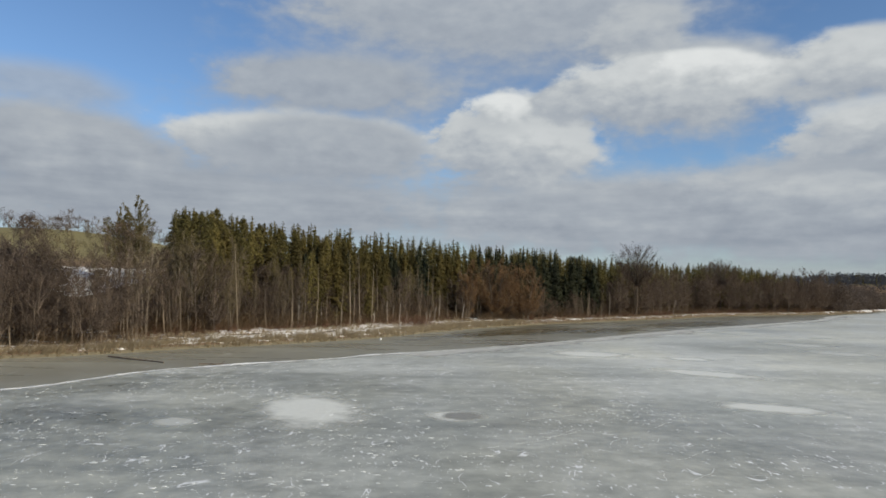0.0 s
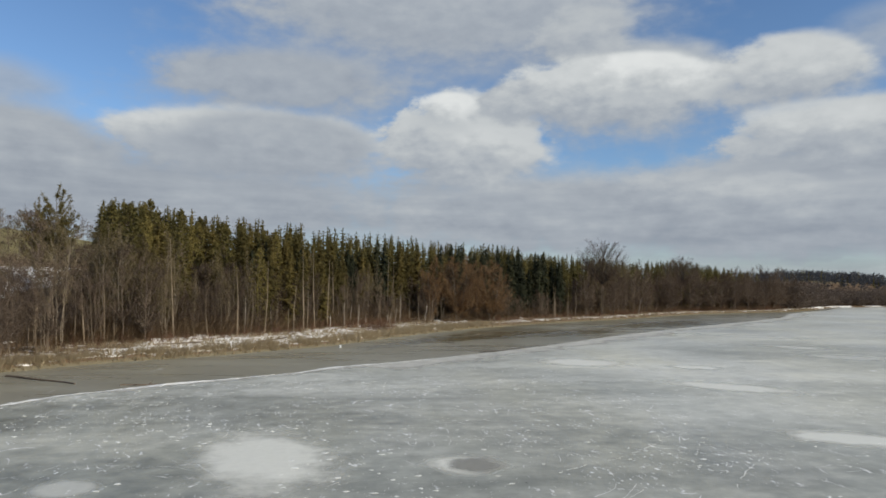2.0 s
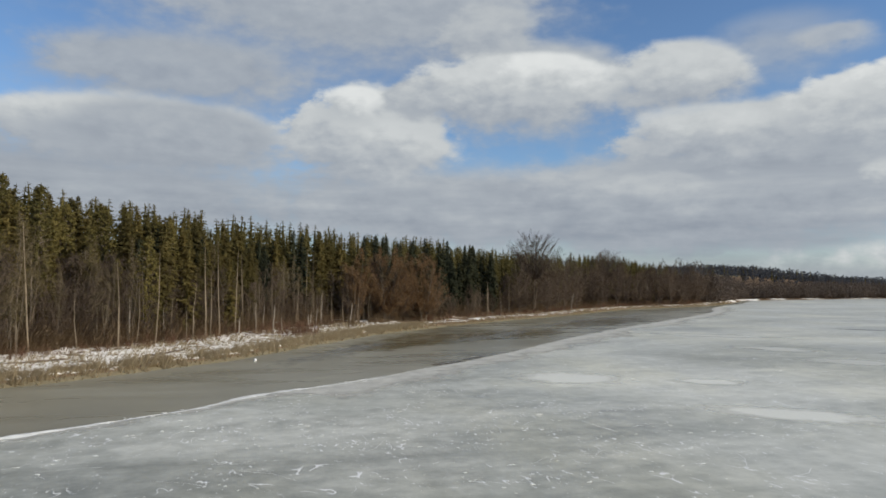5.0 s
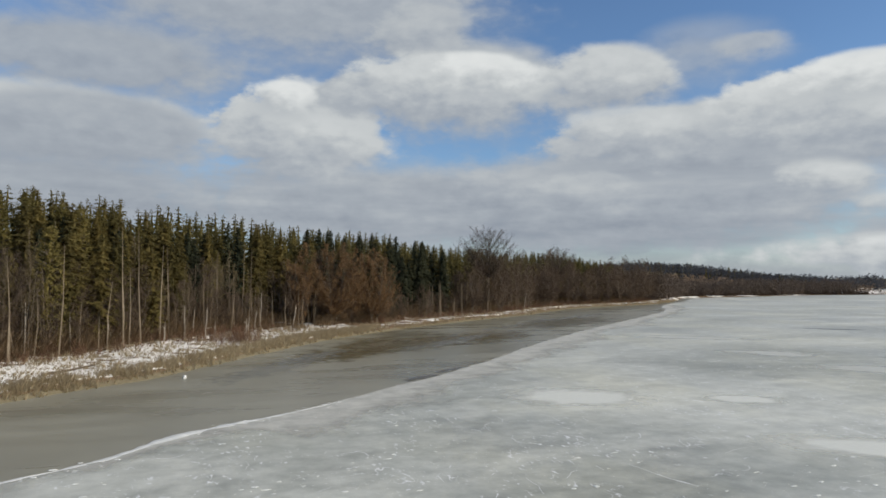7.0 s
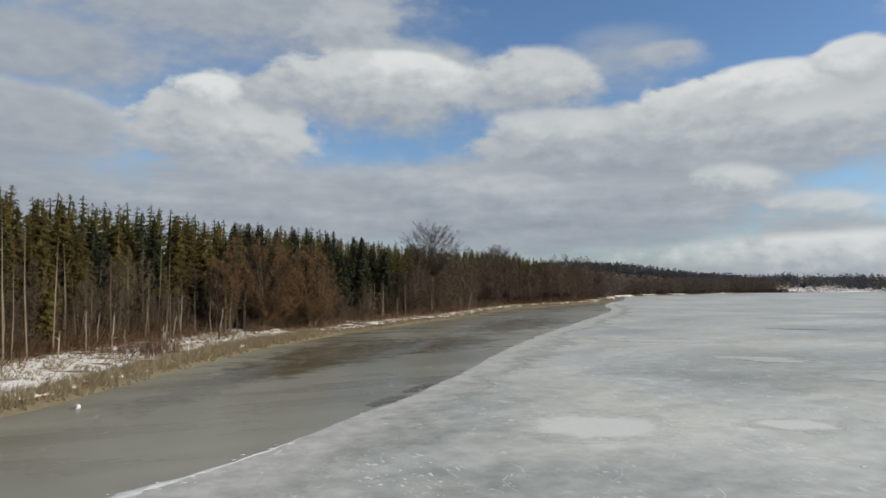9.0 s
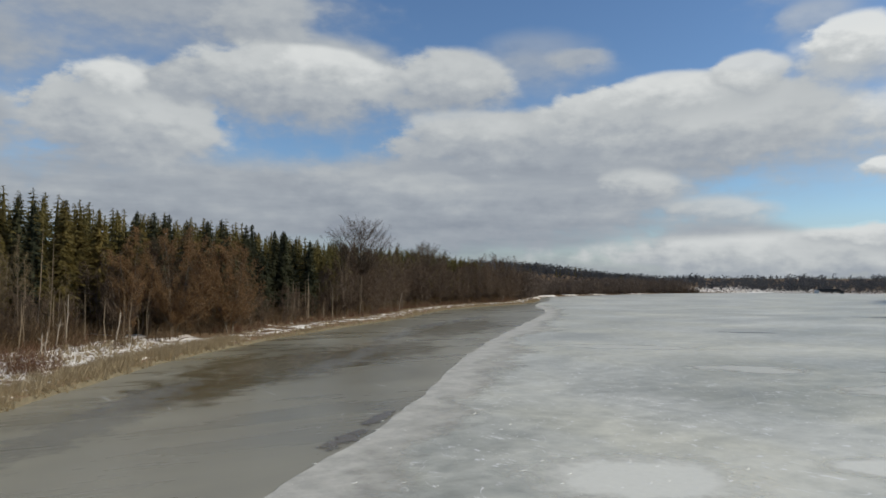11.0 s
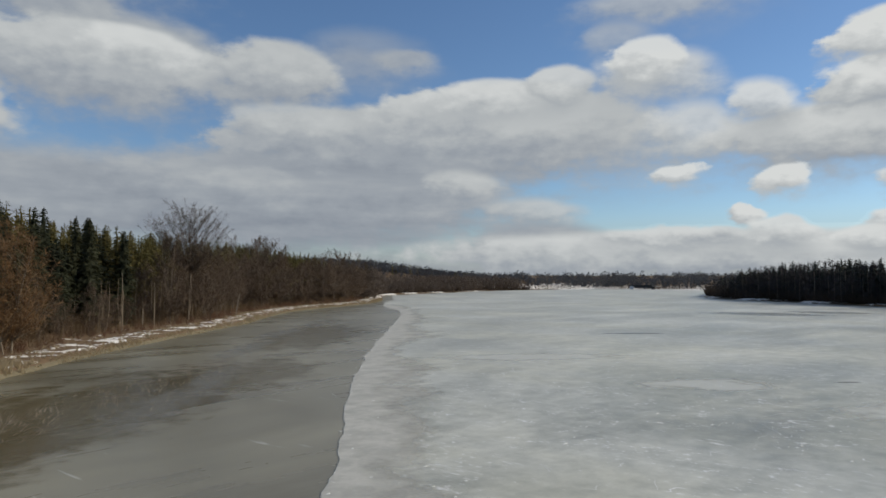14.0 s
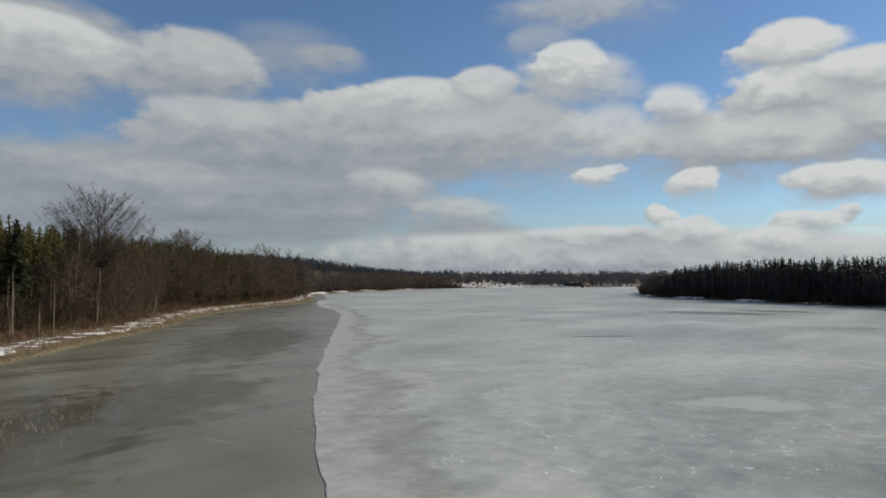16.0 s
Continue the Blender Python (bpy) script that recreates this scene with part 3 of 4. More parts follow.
def dome_tree(rng, h, wide, low, ends, twigs, stems=1, thin=0.05, twig=1.0, rad=0.0052, shell=0.45, limb=0.42):
    """Leafless tree: stems, ascending limbs that end all over a rounded, uneven crown, and fine twigs."""
    wood, fine = Soup(), Soup()
    cz, half, seed = h * (1 + low) / 2, h * (1 - low) / 2, rng.uniform(0, 90)
    spines = []
    for st in range(stems):
        w = 6.283 * st / stems + rng.uniform(-.6, .6)
        away = Vector((math.cos(w), math.sin(w), 0))
        base = away * (0 if stems == 1 else rng.uniform(0.2, 0.6))
        lean = away * wide * (rng.uniform(0, 0.05) if stems == 1 else rng.uniform(0.10, 0.22))
        top = h * rng.uniform(0.74, 0.9)
        spine = []
        for k in range(7):
            f = k / 6
            spine.append(base + lean * f ** 1.3 + Vector((rng.uniform(-1, 1) * 0.010 * h, rng.uniform(-1, 1) * 0.010 * h, top * f if k else -0.4)))
        r = rad * h / math.sqrt(stems) * rng.uniform(0.85, 1.1)
        wood.tube(spine, [r * (1 - 0.88 * k / 6) + 0.012 for k in range(7)], 6)
        spines.append((spine, top, r))
    for e in range(ends):
        u = unit(rng)
        q = rng.uniform(shell, 1.0) ** 0.6 * (0.97 + 0.30 * noise.noise((u.x * 1.6 + seed, u.y * 1.6, u.z * 1.6)))
        belly = 1.12 if u.z > 0 else 1.12 + 0.35 * u.z
        p = Vector((u.x * wide / 2 * q * belly, u.y * wide / 2 * q * belly, cz + u.z * half * q))
        spine, top, r = min(spines, key=lambda g: (g[0][4] - p).length + rng.uniform(0, 1.5)) if stems > 1 else spines[0]
        flat = math.hypot(p.x, p.y)
        z0 = min(max(p.z - flat * rng.uniform(0.7, 1.4) - rng.uniform(0.2, 1.5), h * (0.05 + 0.80 * low)), top * 0.97)
        f = z0 / top * 6
        root = spine[int(f)].lerp(spine[min(int(f) + 1, 6)], f - int(f))
        mid = root.lerp(p, 0.5) + unit(rng) * 0.06 * (p - root).length + Vector((0, 0, -0.04 * flat))
        r0 = r * (1 - 0.8 * f / 6) * limb + 0.010
        wood.tube([root, mid, p], [r0, r0 * 0.6, 0.012], 3)
        out = (p - root).normalized()
        for t in range(twigs):
            g = 1 - 1.35 * rng.random() ** 1.5
            a = mid.lerp(p, g) if g > 0 else mid.lerp(root, -g)
            a = a + unit(rng) * 0.45 * twig * rng.random()
            way = (out * 0.30 + unit(rng, 0.12)).normalized()
            fine.blade(a, a + way * twig * rng.uniform(0.5, 1.15), thin * rng.uniform(0.7, 1.3), unit(rng) * 0.8 + Vector((0.35, -0.5, 0.35)))
    return wood, fine


def tree_thing(name, soups, mats, label, category="tree"):
    root = new(name)
    tagged(root, label, category)
    for (part_name, soup), m in zip(soups, mats):
        part(part_name, mesh_of(part_name, soup.v, soup.f, m), root)
    return root


# ---- ground sheet, water, ice ----
def spaced(lo, hi, step, far):
    mid = list(np.arange(lo, hi, step))
    left, right, s = [], [], step
    while lo - (left[-1] if left else 0) < far and len(left) < 60:
        s *= 1.22
        left.append((left[-1] if left else 0) + s)
        if left[-1] > far:
            break
    right = [mid[-1] + v for v in left]
    return np.array([lo - v for v in reversed(left)] + mid + right)


xs, ys = spaced(-70, 230, 1.5, 4200), spaced(60, 320, 1.5, 4200)
gx, gy = np.meshgrid(xs, ys)
gz = land(gx.ravel(), gy.ravel())
gd = shore_distance(gx.ravel(), gy.ravel())
for k in np.nonzero((gd > 0.3) & (gd < 90))[0]:
    p = (gx.ravel()[k], gy.ravel()[k], 0)
    gz[k] += 0.22 * noise.noise((p[0] * 0.35, p[1] * 0.35, 0)) * min(1, gd[k] / 3) + 0.5 * noise.noise((p[0] * 0.06, p[1] * 0.06, 5)) * min(1, gd[k] / 15)
nx, ny = len(xs), len(ys)
quads = [(j * nx + i, j * nx + i + 1, (j + 1) * nx + i + 1, (j + 1) * nx + i) for j in range(ny - 1) for i in range(nx - 1)]
ground = new("ground", mesh_of("ground", np.c_[gx.ravel(), gy.ravel(), gz], quads, M_GROUND, shade=True))
east = gx.ravel()
share = np.where(gd < 11, np.where(east < 30, 0.80, np.where(gd < 6, 0.66, 0.45)), 0.30) * np.clip((gd - 0.5) / 0.8, 0, 1)
share = np.where((east < 24) & (gd >= 11) & (gd < 24), np.where(gd < 17, 0.76, 0.56), share)
share = np.where((east < -26) & (gd > 0.8) & (gd < 30), np.where(gd < 9, 0.64, 0.52), share)
share = np.where((gz > 12) & (east < 0), 0.34, share)
share = np.where((gz > 6) & (gz < 13) & (east < -60), 0.85, share)
share = np.where((east > 225) & (east < 330) & (gy.ravel() > 300) & (gd > 0) & (gd < 4), 0.97, share)
share = np.where((east > 300) & (gd > 0) & (gz < 3), np.where(gd < 7, 0.97, 0.72), share)
attr = ground.data.attributes.new("snow", "FLOAT", "POINT")
attr.data.foreach_set("value", share.astype(np.float32))
tagged(ground, "brown leaf-littered lake bank with patches of old snow", "ground", kind="structure")


def sheet(name, outline, z, mat):
    bm = bmesh.new()
    f = bm.faces.new([bm.verts.new((x, y, z)) for x, y in outline])
    bmesh.ops.triangulate(bm, faces=[f])
    me = bpy.data.meshes.new(name)
    bm.to_mesh(me)
    me.materials.append(mat)
    return new(name, me)


edge_line = refined(ICE_EDGE, 0.7, 0.55, 7)
thin = sheet("water", [(-230, -210), (-150, -60), (-140, 0), (-90, 60), (-55, 90), (-30, 110), (0, 140), (30, 180), (80, 225), (120, 262), (190, 300), (250, 365),
                       (300, 385), (420, 425), (540, 425), (620, 330), (560, 270), (440, 230), (380, 205), (345, 190), (320, 130), (300, 90), (270, 0), (230, -280), (-70, -345)], 0.0, M_THIN)
tagged(thin, "dark thin new ice along the lake shore", "lake ice", kind="structure")
main = sheet("lake_ice", [tuple(p) for p in edge_line] + [(192, 284), (212, 300), (262, 354), (310, 370), (362, 386), (415, 402), (518, 397), (556, 364), (583, 326),
                          (560, 294), (470, 264), (418, 252), (368, 236), (332, 213), (318, 184), (296, 157), (285, 137), (275, 117), (258, 80), (236, 20), (216, -60), (200, -258), (-60, -320), (-180, -180)], 0.03, M_ICE)
tagged(main, "grey mottled old lake ice with white scuffs", "lake ice", kind="structure")


def make_ridge():
    s = Soup()
    rng = random.Random(5)
    line = [p for p in edge_line if p[0] < 14]
    n = len(line)
    for k, (x, y) in enumerate(line):
        a, b = line[max(k - 1, 0)], line[min(k + 1, n - 1)]
        side = Vector((b[1] - a[1], a[0] - b[0], 0)).normalized()
        f = 0.5 + 0.8 * noise.noise((x * 0.12, y * 0.12, 9))
        f = max(0.12, f) * min(1.0, max(0.02, (13 - x) / 10))
        wd, hh = 0.06 + 0.62 * f * rng.uniform(0.3, 1.5), 0.034 + 0.11 * f * rng.uniform(0.1, 1.5)
        c = Vector((x, y, 0))
        for off, z in ((-0.5, -0.02), (-0.25, hh * 0.8), (0.15, hh), (0.6, 0.02)):
            s.v.append(c + side * off * wd * 2 + Vector((0, 0, z)))
        if k:
            o = 4 * k
            for q in range(3):
                s.f.append((o - 4 + q, o - 3 + q, o + 1 + q, o + q))
    ob = new("ice_ridge", mesh_of("ice_ridge", s.v, s.f, M_RIDGE))
    tagged(ob, "low white ridge of crushed ice along the thin ice", "ice ridge")


make_ridge()


def ice_patch(x, y, rx, ry, turn=0.0, mat=None, label="pale round patch of snow ice on the lake", name="snow_patch", z=None):
    rng = random.Random(int(x * 13 + y))
    v, f = [Vector((0, 0, 0.003))], []
    for k in range(40):
        w = 2 * math.pi * k / 40
        r = 1 + 0.16 * noise.noise((math.cos(w) * 1.3 + x, math.sin(w) * 1.3 + y, 0))
        v.append(Vector((math.cos(w) * r * 0.7, math.sin(w) * r * 0.7, 0.0025)))
        v.append(Vector((math.cos(w) * r * 1.1, math.sin(w) * r * 1.1, 0.0)))
    for k in range(40):
        a, b = 1 + 2 * k, 1 + 2 * ((k + 1) % 40)
        f += [(0, a, b), (a, a + 1, b + 1, b)]
    ob = new(name, mesh_of(name, v, f, mat or M_PATCH, shade=True))
    ob.matrix_world = Matrix.Translation((x, y, z if z is not None else 0.034 if mat is None else 0.05)) @ Matrix.Rotation(radians(turn), 4, "Z") @ Matrix.Diagonal((rx * 1.36, ry * 1.4, 1, 1))
    tagged(ob, label, "ice patch", "patches on the ice")


for row in ((-1, 50, 3.4, 6.2, 15), (31, 94.5, 5.2, 4.0, -30), (38.5, 73.5, 6.0, 2.5, -40), (43, 89, 2.8, 2.0, -30), (34.2, 51.8, 3.8, 2.2, -30), (9.4, 47.8, 1.9, 1.9, 0)):
    ice_patch(*row)
for row in ((-9, 45, 1.3, 1.5, 0), (73, 116, 5.5, 2.6, -38), (70, 99.5, 5.0, 3.2, -50), (80, 139, 11, 3.2, -40), (73, 113.5, 4.0, 2.0, -40)):
    ice_patch(*row, M_FAINT_PATCH, "faint pale patch of snow ice on the lake", z=0.034)
ice_patch(9.9, 47.7, 1.3, 1.4, 0, M_DARK_PATCH, "dark wet refrozen hole in the ice", "refrozen_hole")


# ---- trees ----
def along(line, step=1.0):
    """Points along the line with the landward normal."""
    p = refined(line, step)
    d = np.gradient(p, axis=0)
    n = np.c_[-d[:, 1], d[:, 0]]
    return p, n / np.linalg.norm(n, axis=1)[:, None]


SHORE, INLAND = along(NEAR_SHORE)
rng = random.Random(11)
kinds = {}
def kind_of(name, made, mats, label):
    return [tree_thing(name, list(zip(("trunk", "crown"), soups)), mats, label) for soups in made]


kinds["spruce"] = kind_of("spruce_tree", [spruce(rng, h, r, b, 40, 7, 3, 5) for h, r, b in ((20, 3.1, 0.06), (17, 3.0, 0.04), (21, 2.9, 0.10), (19, 2.7, 0.08))],
                          (M_CONIFER_BARK, M_SPRUCE), "dark green spruce tree on the wooded bank")
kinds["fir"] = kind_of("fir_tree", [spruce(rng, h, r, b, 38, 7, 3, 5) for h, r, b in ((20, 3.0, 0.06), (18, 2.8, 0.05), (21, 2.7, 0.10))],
                       (M_CONIFER_BARK, M_SHADED_FIR), "very dark green fir behind the bare shore trees, some shade in its colour")
kinds["slender"] = kind_of("slender_tree", [dome_tree(rng, h, w, f, 22, 24, st, 0.045, 0.9, 0.0045) for h, w, f, st in ((15, 3.0, 0.35, 1), (13, 3.4, 0.25, 2), (16, 2.6, 0.40, 1))],
                           (M_PALE_BARK, M_OLIVE_TWIG), "slender leafless tree with olive-brown twigs")
kinds["pine"] = kind_of("pine_tree", [pine(rng, h, r, b, 620, 7, 0.50) for h, r, b in ((21, 2.2, 0.14), (20, 2.5, 0.08), (22, 2.1, 0.20), (19, 2.4, 0.05), (20, 2.2, 0.22))],
                        (M_CONIFER_BARK, M_PINE), "olive green pine with a bare lower trunk")
kinds["birch"] = kind_of("bare_birch", [dome_tree(rng, h, w, f, 40, 36, st, 0.045, 1.0, 0.0056) for h, w, f, st in ((18, 5.0, 0.36, 1), (17, 6.2, 0.30, 3), (16, 4.2, 0.30, 2))],
                         (M_PALE_BARK, M_OLIVE_TWIG), "leafless pale-barked tree on the wooded bank")
kinds["bare"] = kind_of("bare_tree", [dome_tree(rng, h, w, 0.12, 40, 38, st, 0.055, 1.15) for h, w, st in ((13, 7.0, 1), (12, 7.4, 3), (15, 7.6, 2), (11, 6.4, 2))],
                        (M_GREY_BARK, M_TWIG), "leafless grey-brown tree with fine twigs on the bank")
kinds["brown"] = kind_of("brown_tree", [dome_tree(rng, h, w, 0.12, 40, 38, st, 0.06, 1.15) for h, w, st in ((13, 8.0, 1), (12, 8.6, 3), (15, 8.6, 2))],
                         (M_GREY_BARK, M_BROWN_TWIG), "leafless brown tree on the low shore")
kinds["rust"] = kind_of("russet_tree", [dome_tree(rng, 12, 6.5, 0.10, 60, 50, st, 0.06, 1.0) for st in (1, 2)],
                        (M_GREY_BARK, M_RUST), "bushy russet-brown leafless tree at the shore")
used = {}


def put(kind, x, y, size, group):
    src = rng.choice(kinds[kind])
    m = Matrix.Translation((x, y, height(x, y) - 0.05)) @ Matrix.Rotation(rng.uniform(0, 6.28), 4, "Z") @ Matrix.Diagonal((size * rng.uniform(0.9, 1.1),) * 2 + (size, 1))
    if src.name not in used:
        used[src.name] = 1
        src.matrix_world = m
        tagged(src, group=group)
        return src
    ob = copy_thing(src, Matrix.Identity(4))
    ob.matrix_basis = m
    return ob


def in_conifers(x, y):
    """East of the line where the conifers give way to the bare woods."""
    return x + 0.35 * y > 6.5


def row_of(x0, x1, gap, d0, d1, mixture, size, group):
    """Trees along the shore between two eastings, within a band inland."""
    last = None
    for p, n in zip(SHORE, INLAND):
        if not x0 <= p[0] < x1:
            continue
        if last is not None and np.hypot(*(p - last)) < gap * rng.uniform(0.7, 1.3):
            continue
        last = p
        d = rng.uniform(d0, d1)
        q = p + n * d + np.array([rng.uniform(-.8, .8), rng.uniform(-.8, .8)])
        kind = rng.choice(mixture)
        if kind in ("spruce", "pine", "fir") and not in_conifers(*q):
            kind = "bare"
        put(kind, q[0], q[1], rng.uniform(*size), group)


WOODS = "trees of the lakeside woods"
row_of(-95, -27, 2.2, 4, 8, ["bare"], (0.8, 1.05), WOODS)
row_of(-95, -27, 2.4, 9, 16, ["bare"], (0.95, 1.25), WOODS)
row_of(-95, -28, 3.0, 17, 27, ["bare"], (1.0, 1.3), WOODS)
row_of(-26, 28, 1.9, 17, 21, ["bare"], (0.36, 0.62), WOODS)
row_of(-14, 26, 1.8, 17.5, 21.5, ["slender", "slender", "bare"], (0.6, 0.95), WOODS)
row_of(-32, -25, 2.0, 14, 26, ["birch", "pine", "spruce"], (0.95, 1.08), WOODS)
row_of(-27, -12, 2.3, 13, 20, ["birch", "birch", "bare"], (0.85, 1.05), WOODS)
row_of(-24, -10, 1.5, 20, 27, ["birch", "pine", "spruce", "pine"], (0.82, 0.95), WOODS)
row_of(-22, -6, 1.7, 28, 36, ["pine", "pine", "spruce", "birch"], (0.84, 0.95), WOODS)
row_of(-20, 0, 1.9, 37, 46, ["pine", "pine", "spruce"], (0.88, 0.96), WOODS)
row_of(-14, 8, 1.5, 19.5, 25, ["pine", "birch", "bare", "spruce", "spruce"], (0.72, 0.9), WOODS)
row_of(-12, 22, 1.6, 25, 32, ["pine", "spruce", "spruce"], (0.80, 0.92), WOODS)
row_of(-8, 22, 1.8, 33, 42, ["pine", "spruce", "spruce"], (0.86, 0.96), WOODS)
row_of(4, 21, 1.5, 18.5, 23, ["spruce", "fir", "spruce", "bare"], (0.68, 0.88), WOODS)
row_of(21, 28, 1.7, 22, 27, ["spruce", "fir"], (0.7, 0.88), WOODS)
row_of(21, 46, 1.9, 22, 30, ["spruce", "spruce", "fir"], (0.80, 0.92), WOODS)
row_of(30, 50, 3.2, 14, 18, ["rust", "brown"], (0.75, 0.95), WOODS)
row_of(48, 76, 2.6, 8, 13, ["brown"], (0.32, 0.6), WOODS)
row_of(46, 76, 2.2, 14, 21, ["fir", "fir", "fir", "bare"], (0.72, 0.9), WOODS)
row_of(46, 84, 2.0, 22, 30, ["fir"], (0.84, 0.98), WOODS)
row_of(76, 120, 3.2, 6, 12, ["brown"], (0.85, 1.15), WOODS)
row_of(78, 120, 3.6, 13, 20, ["brown", "brown", "bare", "birch"], (0.85, 1.1), WOODS)
row_of(120, 215, 3.4, 6, 12, ["brown"], (0.9, 1.2), WOODS)
row_of(120, 215, 3.8, 13, 20, ["brown"], (1.0, 1.28), WOODS)
row_of(28, 62, 2.4, 19, 32, ["bare", "brown"], (0.6, 1.1), WOODS)
row_of(-26, -12, 2.0, 15, 23, ["slender", "slender", "bare"], (0.6, 1.05), WOODS)
row_of(-12, 28, 2.0, 18.5, 25, ["slender", "bare", "bare"], (0.55, 0.95), WOODS)
row_of(-24, 26, 2.6, 19, 26, ["spruce", "spruce", "pine"], (0.34, 0.7), WOODS)
row_of(-26, 26, 2.8, 23, 33, ["slender", "bare"], (0.8, 1.1), WOODS)


# the old willows in front of the conifers
for x, y, h, w, st, seed in ((27.6, 177.0, 16.0, 12.4, 3, 3), (36.2, 179.6, 15.0, 11.8, 2, 5), (21.0, 175.6, 15.2, 6.0, 2, 7)):
    willow = tree_thing("willow_tree", list(zip(("trunk", "crown"), dome_tree(random.Random(seed), h, w, 0.06, 190 if w > 8 else 90, 60, st, 0.06, 1.0, 0.0065, 0.30))), (M_PALE_BARK, M_RUST), "broad russet-brown leafless willow with a rounded crown")
    willow.matrix_world = Matrix.Translation((x, y, height(x, y) - 0.05))


# the two tall cottonwoods and the old white pine
for x, y, h, w, seed in ((79.5, 221, 24.4, 16.0, 4), (132, 275, 22.0, 14.0, 9)):
    soups = dome_tree(random.Random(seed), h, w, 0.42, 280, 44, 1, 0.040, 1.0, 0.0115, 0.5, 0.20)
    tall = tree_thing("cottonwood_tree", list(zip(("trunk", "crown"), soups)), (M_GREY_BARK, M_TWIG), "tall leafless cottonwood with a round open crown")
    tall.matrix_world = Matrix.Translation((x, y, height(x, y)))
old_pine = tree_thing("white_pine", list(zip(("trunk", "crown"), dome_tree(random.Random(8), 22, 10, 0.18, 100, 80, 1, 0.13, 0.75, 0.009, 0.3))), (M_CONIFER_BARK, M_SPRUCE), "tall white pine with open spiky branches")
second_pine = copy_thing(old_pine, Matrix.Identity(4))
second_pine.matrix_basis = Matrix.Translation((-62.5, 163.5, height(-62.5, 163.5))) @ Matrix.Rotation(2.0, 4, "Z") @ Matrix.Diagonal((0.85, 0.85, 0.85, 1))
old_pine.matrix_world = Matrix.Translation((-58.5, 162, height(-58.5, 162)))


def far_trees(name, spots, label, brown, coarse=False, needles=None, reach=3.5, big=1.7):
    """Many woods trees in one mesh; spots are x, y, height and kind."""
    rg = random.Random(name)
    models = []
    for k in range(5):
        a, b = Soup(), Soup()
        if brown:
            wide = rg.uniform(8.5, 11.5)
            a, b = dome_tree(rg, 14, wide, 0.06, *((12, 13) if coarse else (15, 15)), 1, 0.9 if coarse else 0.20, 1.5 if coarse else 1.9)
            a = Soup()
            a.tube([Vector((0, 0, -1)), Vector((0.3, 0, 6)), Vector((0.2, 0.3, 12))], [0.16, 0.11, 0.03], 3)
        else:
            b = spruce(rg, 20, reach * rg.uniform(0.8, 1.15), 0.03, 12 if coarse else 22, 6, 2, 2, big)[1]
            a.tube([Vector((0, 0, -1)), Vector((0, 0, 5))], [0.16, 0.10], 3)
        models.append([(np.array([tuple(v) for v in s.v]), s.f) for s in (a, b)])
    verts, faces, index, n = [], [], [], 0
    tops = land([q[0] for q in spots], [q[1] for q in spots])
    for (x, y, h), z in zip(spots, tops):
        turn, size = rg.uniform(0, 6.28), h / (14 if brown else 20)
        c, s = math.cos(turn) * size, math.sin(turn) * size
        rot = np.array([[c, s, 0], [-s, c, 0], [0, 0, size]])
        for slot, (v, f) in enumerate(rg.choice(models)):
            verts.append(v @ rot + (x, y, z - 0.1))
            faces += [tuple(i + n for i in face) for face in f]
            index += [slot] * len(f)
            n += len(v)
    ob = new(name, mesh_of(name, np.vstack(verts), faces, [M_GREY_BARK, needles or (M_FAR_BROWN if brown else M_FAR_GREEN)], index))
    tagged(ob, label, "woods", kind="stuff")


def band(x0, x1, gap, d0, d1, h0, h1, line=None):
    p, n = line or (SHORE, INLAND)
    out, d = [], d0
    while d < d1:
        last = None
        for a, b in zip(p, n):
            if x0 <= a[0] < x1 and (last is None or np.hypot(*(a - last)) > gap):
                last = a
                q = a + b * (d + rng.uniform(-gap, gap) * 0.5) + np.array([rng.uniform(-1, 1), rng.uniform(-1, 1)]) * gap * 0.4
                out.append((q[0], q[1], rng.uniform(h0, h1)))
        d += gap * 0.9
    return out


BAY = along([(225, 322), (260, 357)] + BAY_SHORE[:3] + [(468, 403)], 2.0)
RIGHT = along(BAY_SHORE[-2:] + EAST_SHORE[:7], 2.0)
far_trees("pine_woods", [q for q in band(-26, 90, 4.4, 42, 60, 18.2, 20.6) + band(90, 140, 4.4, 44, 60, 17, 19.5) + band(140, 215, 4.4, 44, 60, 16.5, 19) + band(60, 130, 4.2, 26, 44, 15.5, 18.5) + band(130, 215, 4.2, 24, 44, 15, 17.5) + band(10, 62, 4.2, 32, 44, 16, 18.5)
                           + band(-12, 10, 4.6, 62, 76, 18.5, 20.6) if in_conifers(q[0], q[1])], "dense green conifer woods on the rising bank", False)
far_trees("bare_woods", band(200, 262, 3.2, 4, 26, 10.5, 14.5) + band(225, 462, 3.6, 5, 34, 8, 12, BAY) + band(-110, -27, 4.4, 18, 56, 10, 14), "brown leafless woods round the far bay", True)
POINT = np.array(BAY_SHORE[-1])


def opposite(gap, d0, d1, h0, h1):
    """The woods across the lake, lower towards the point."""
    return [(x, y, h * min(1, 0.45 + math.hypot(x - POINT[0], y - POINT[1]) / 120)) for x, y, h in band(255, 395, gap, d0, d1, h0, h1, RIGHT)]


# these two woods have the shore's shade in their colours
far_trees("dark_conifer_woods", opposite(3.6, 12, 26, 13, 17), "conifer woods on the opposite shore, their shade in the colour", False, needles=M_SHADED_SPRUCE, reach=5.4, big=2.4)
far_trees("opposite_bare_woods", opposite(3.4, 6, 22, 10, 17), "leafless woods along the opposite shore, their shade in the colour", True, needles=M_SHADED_TWIG)


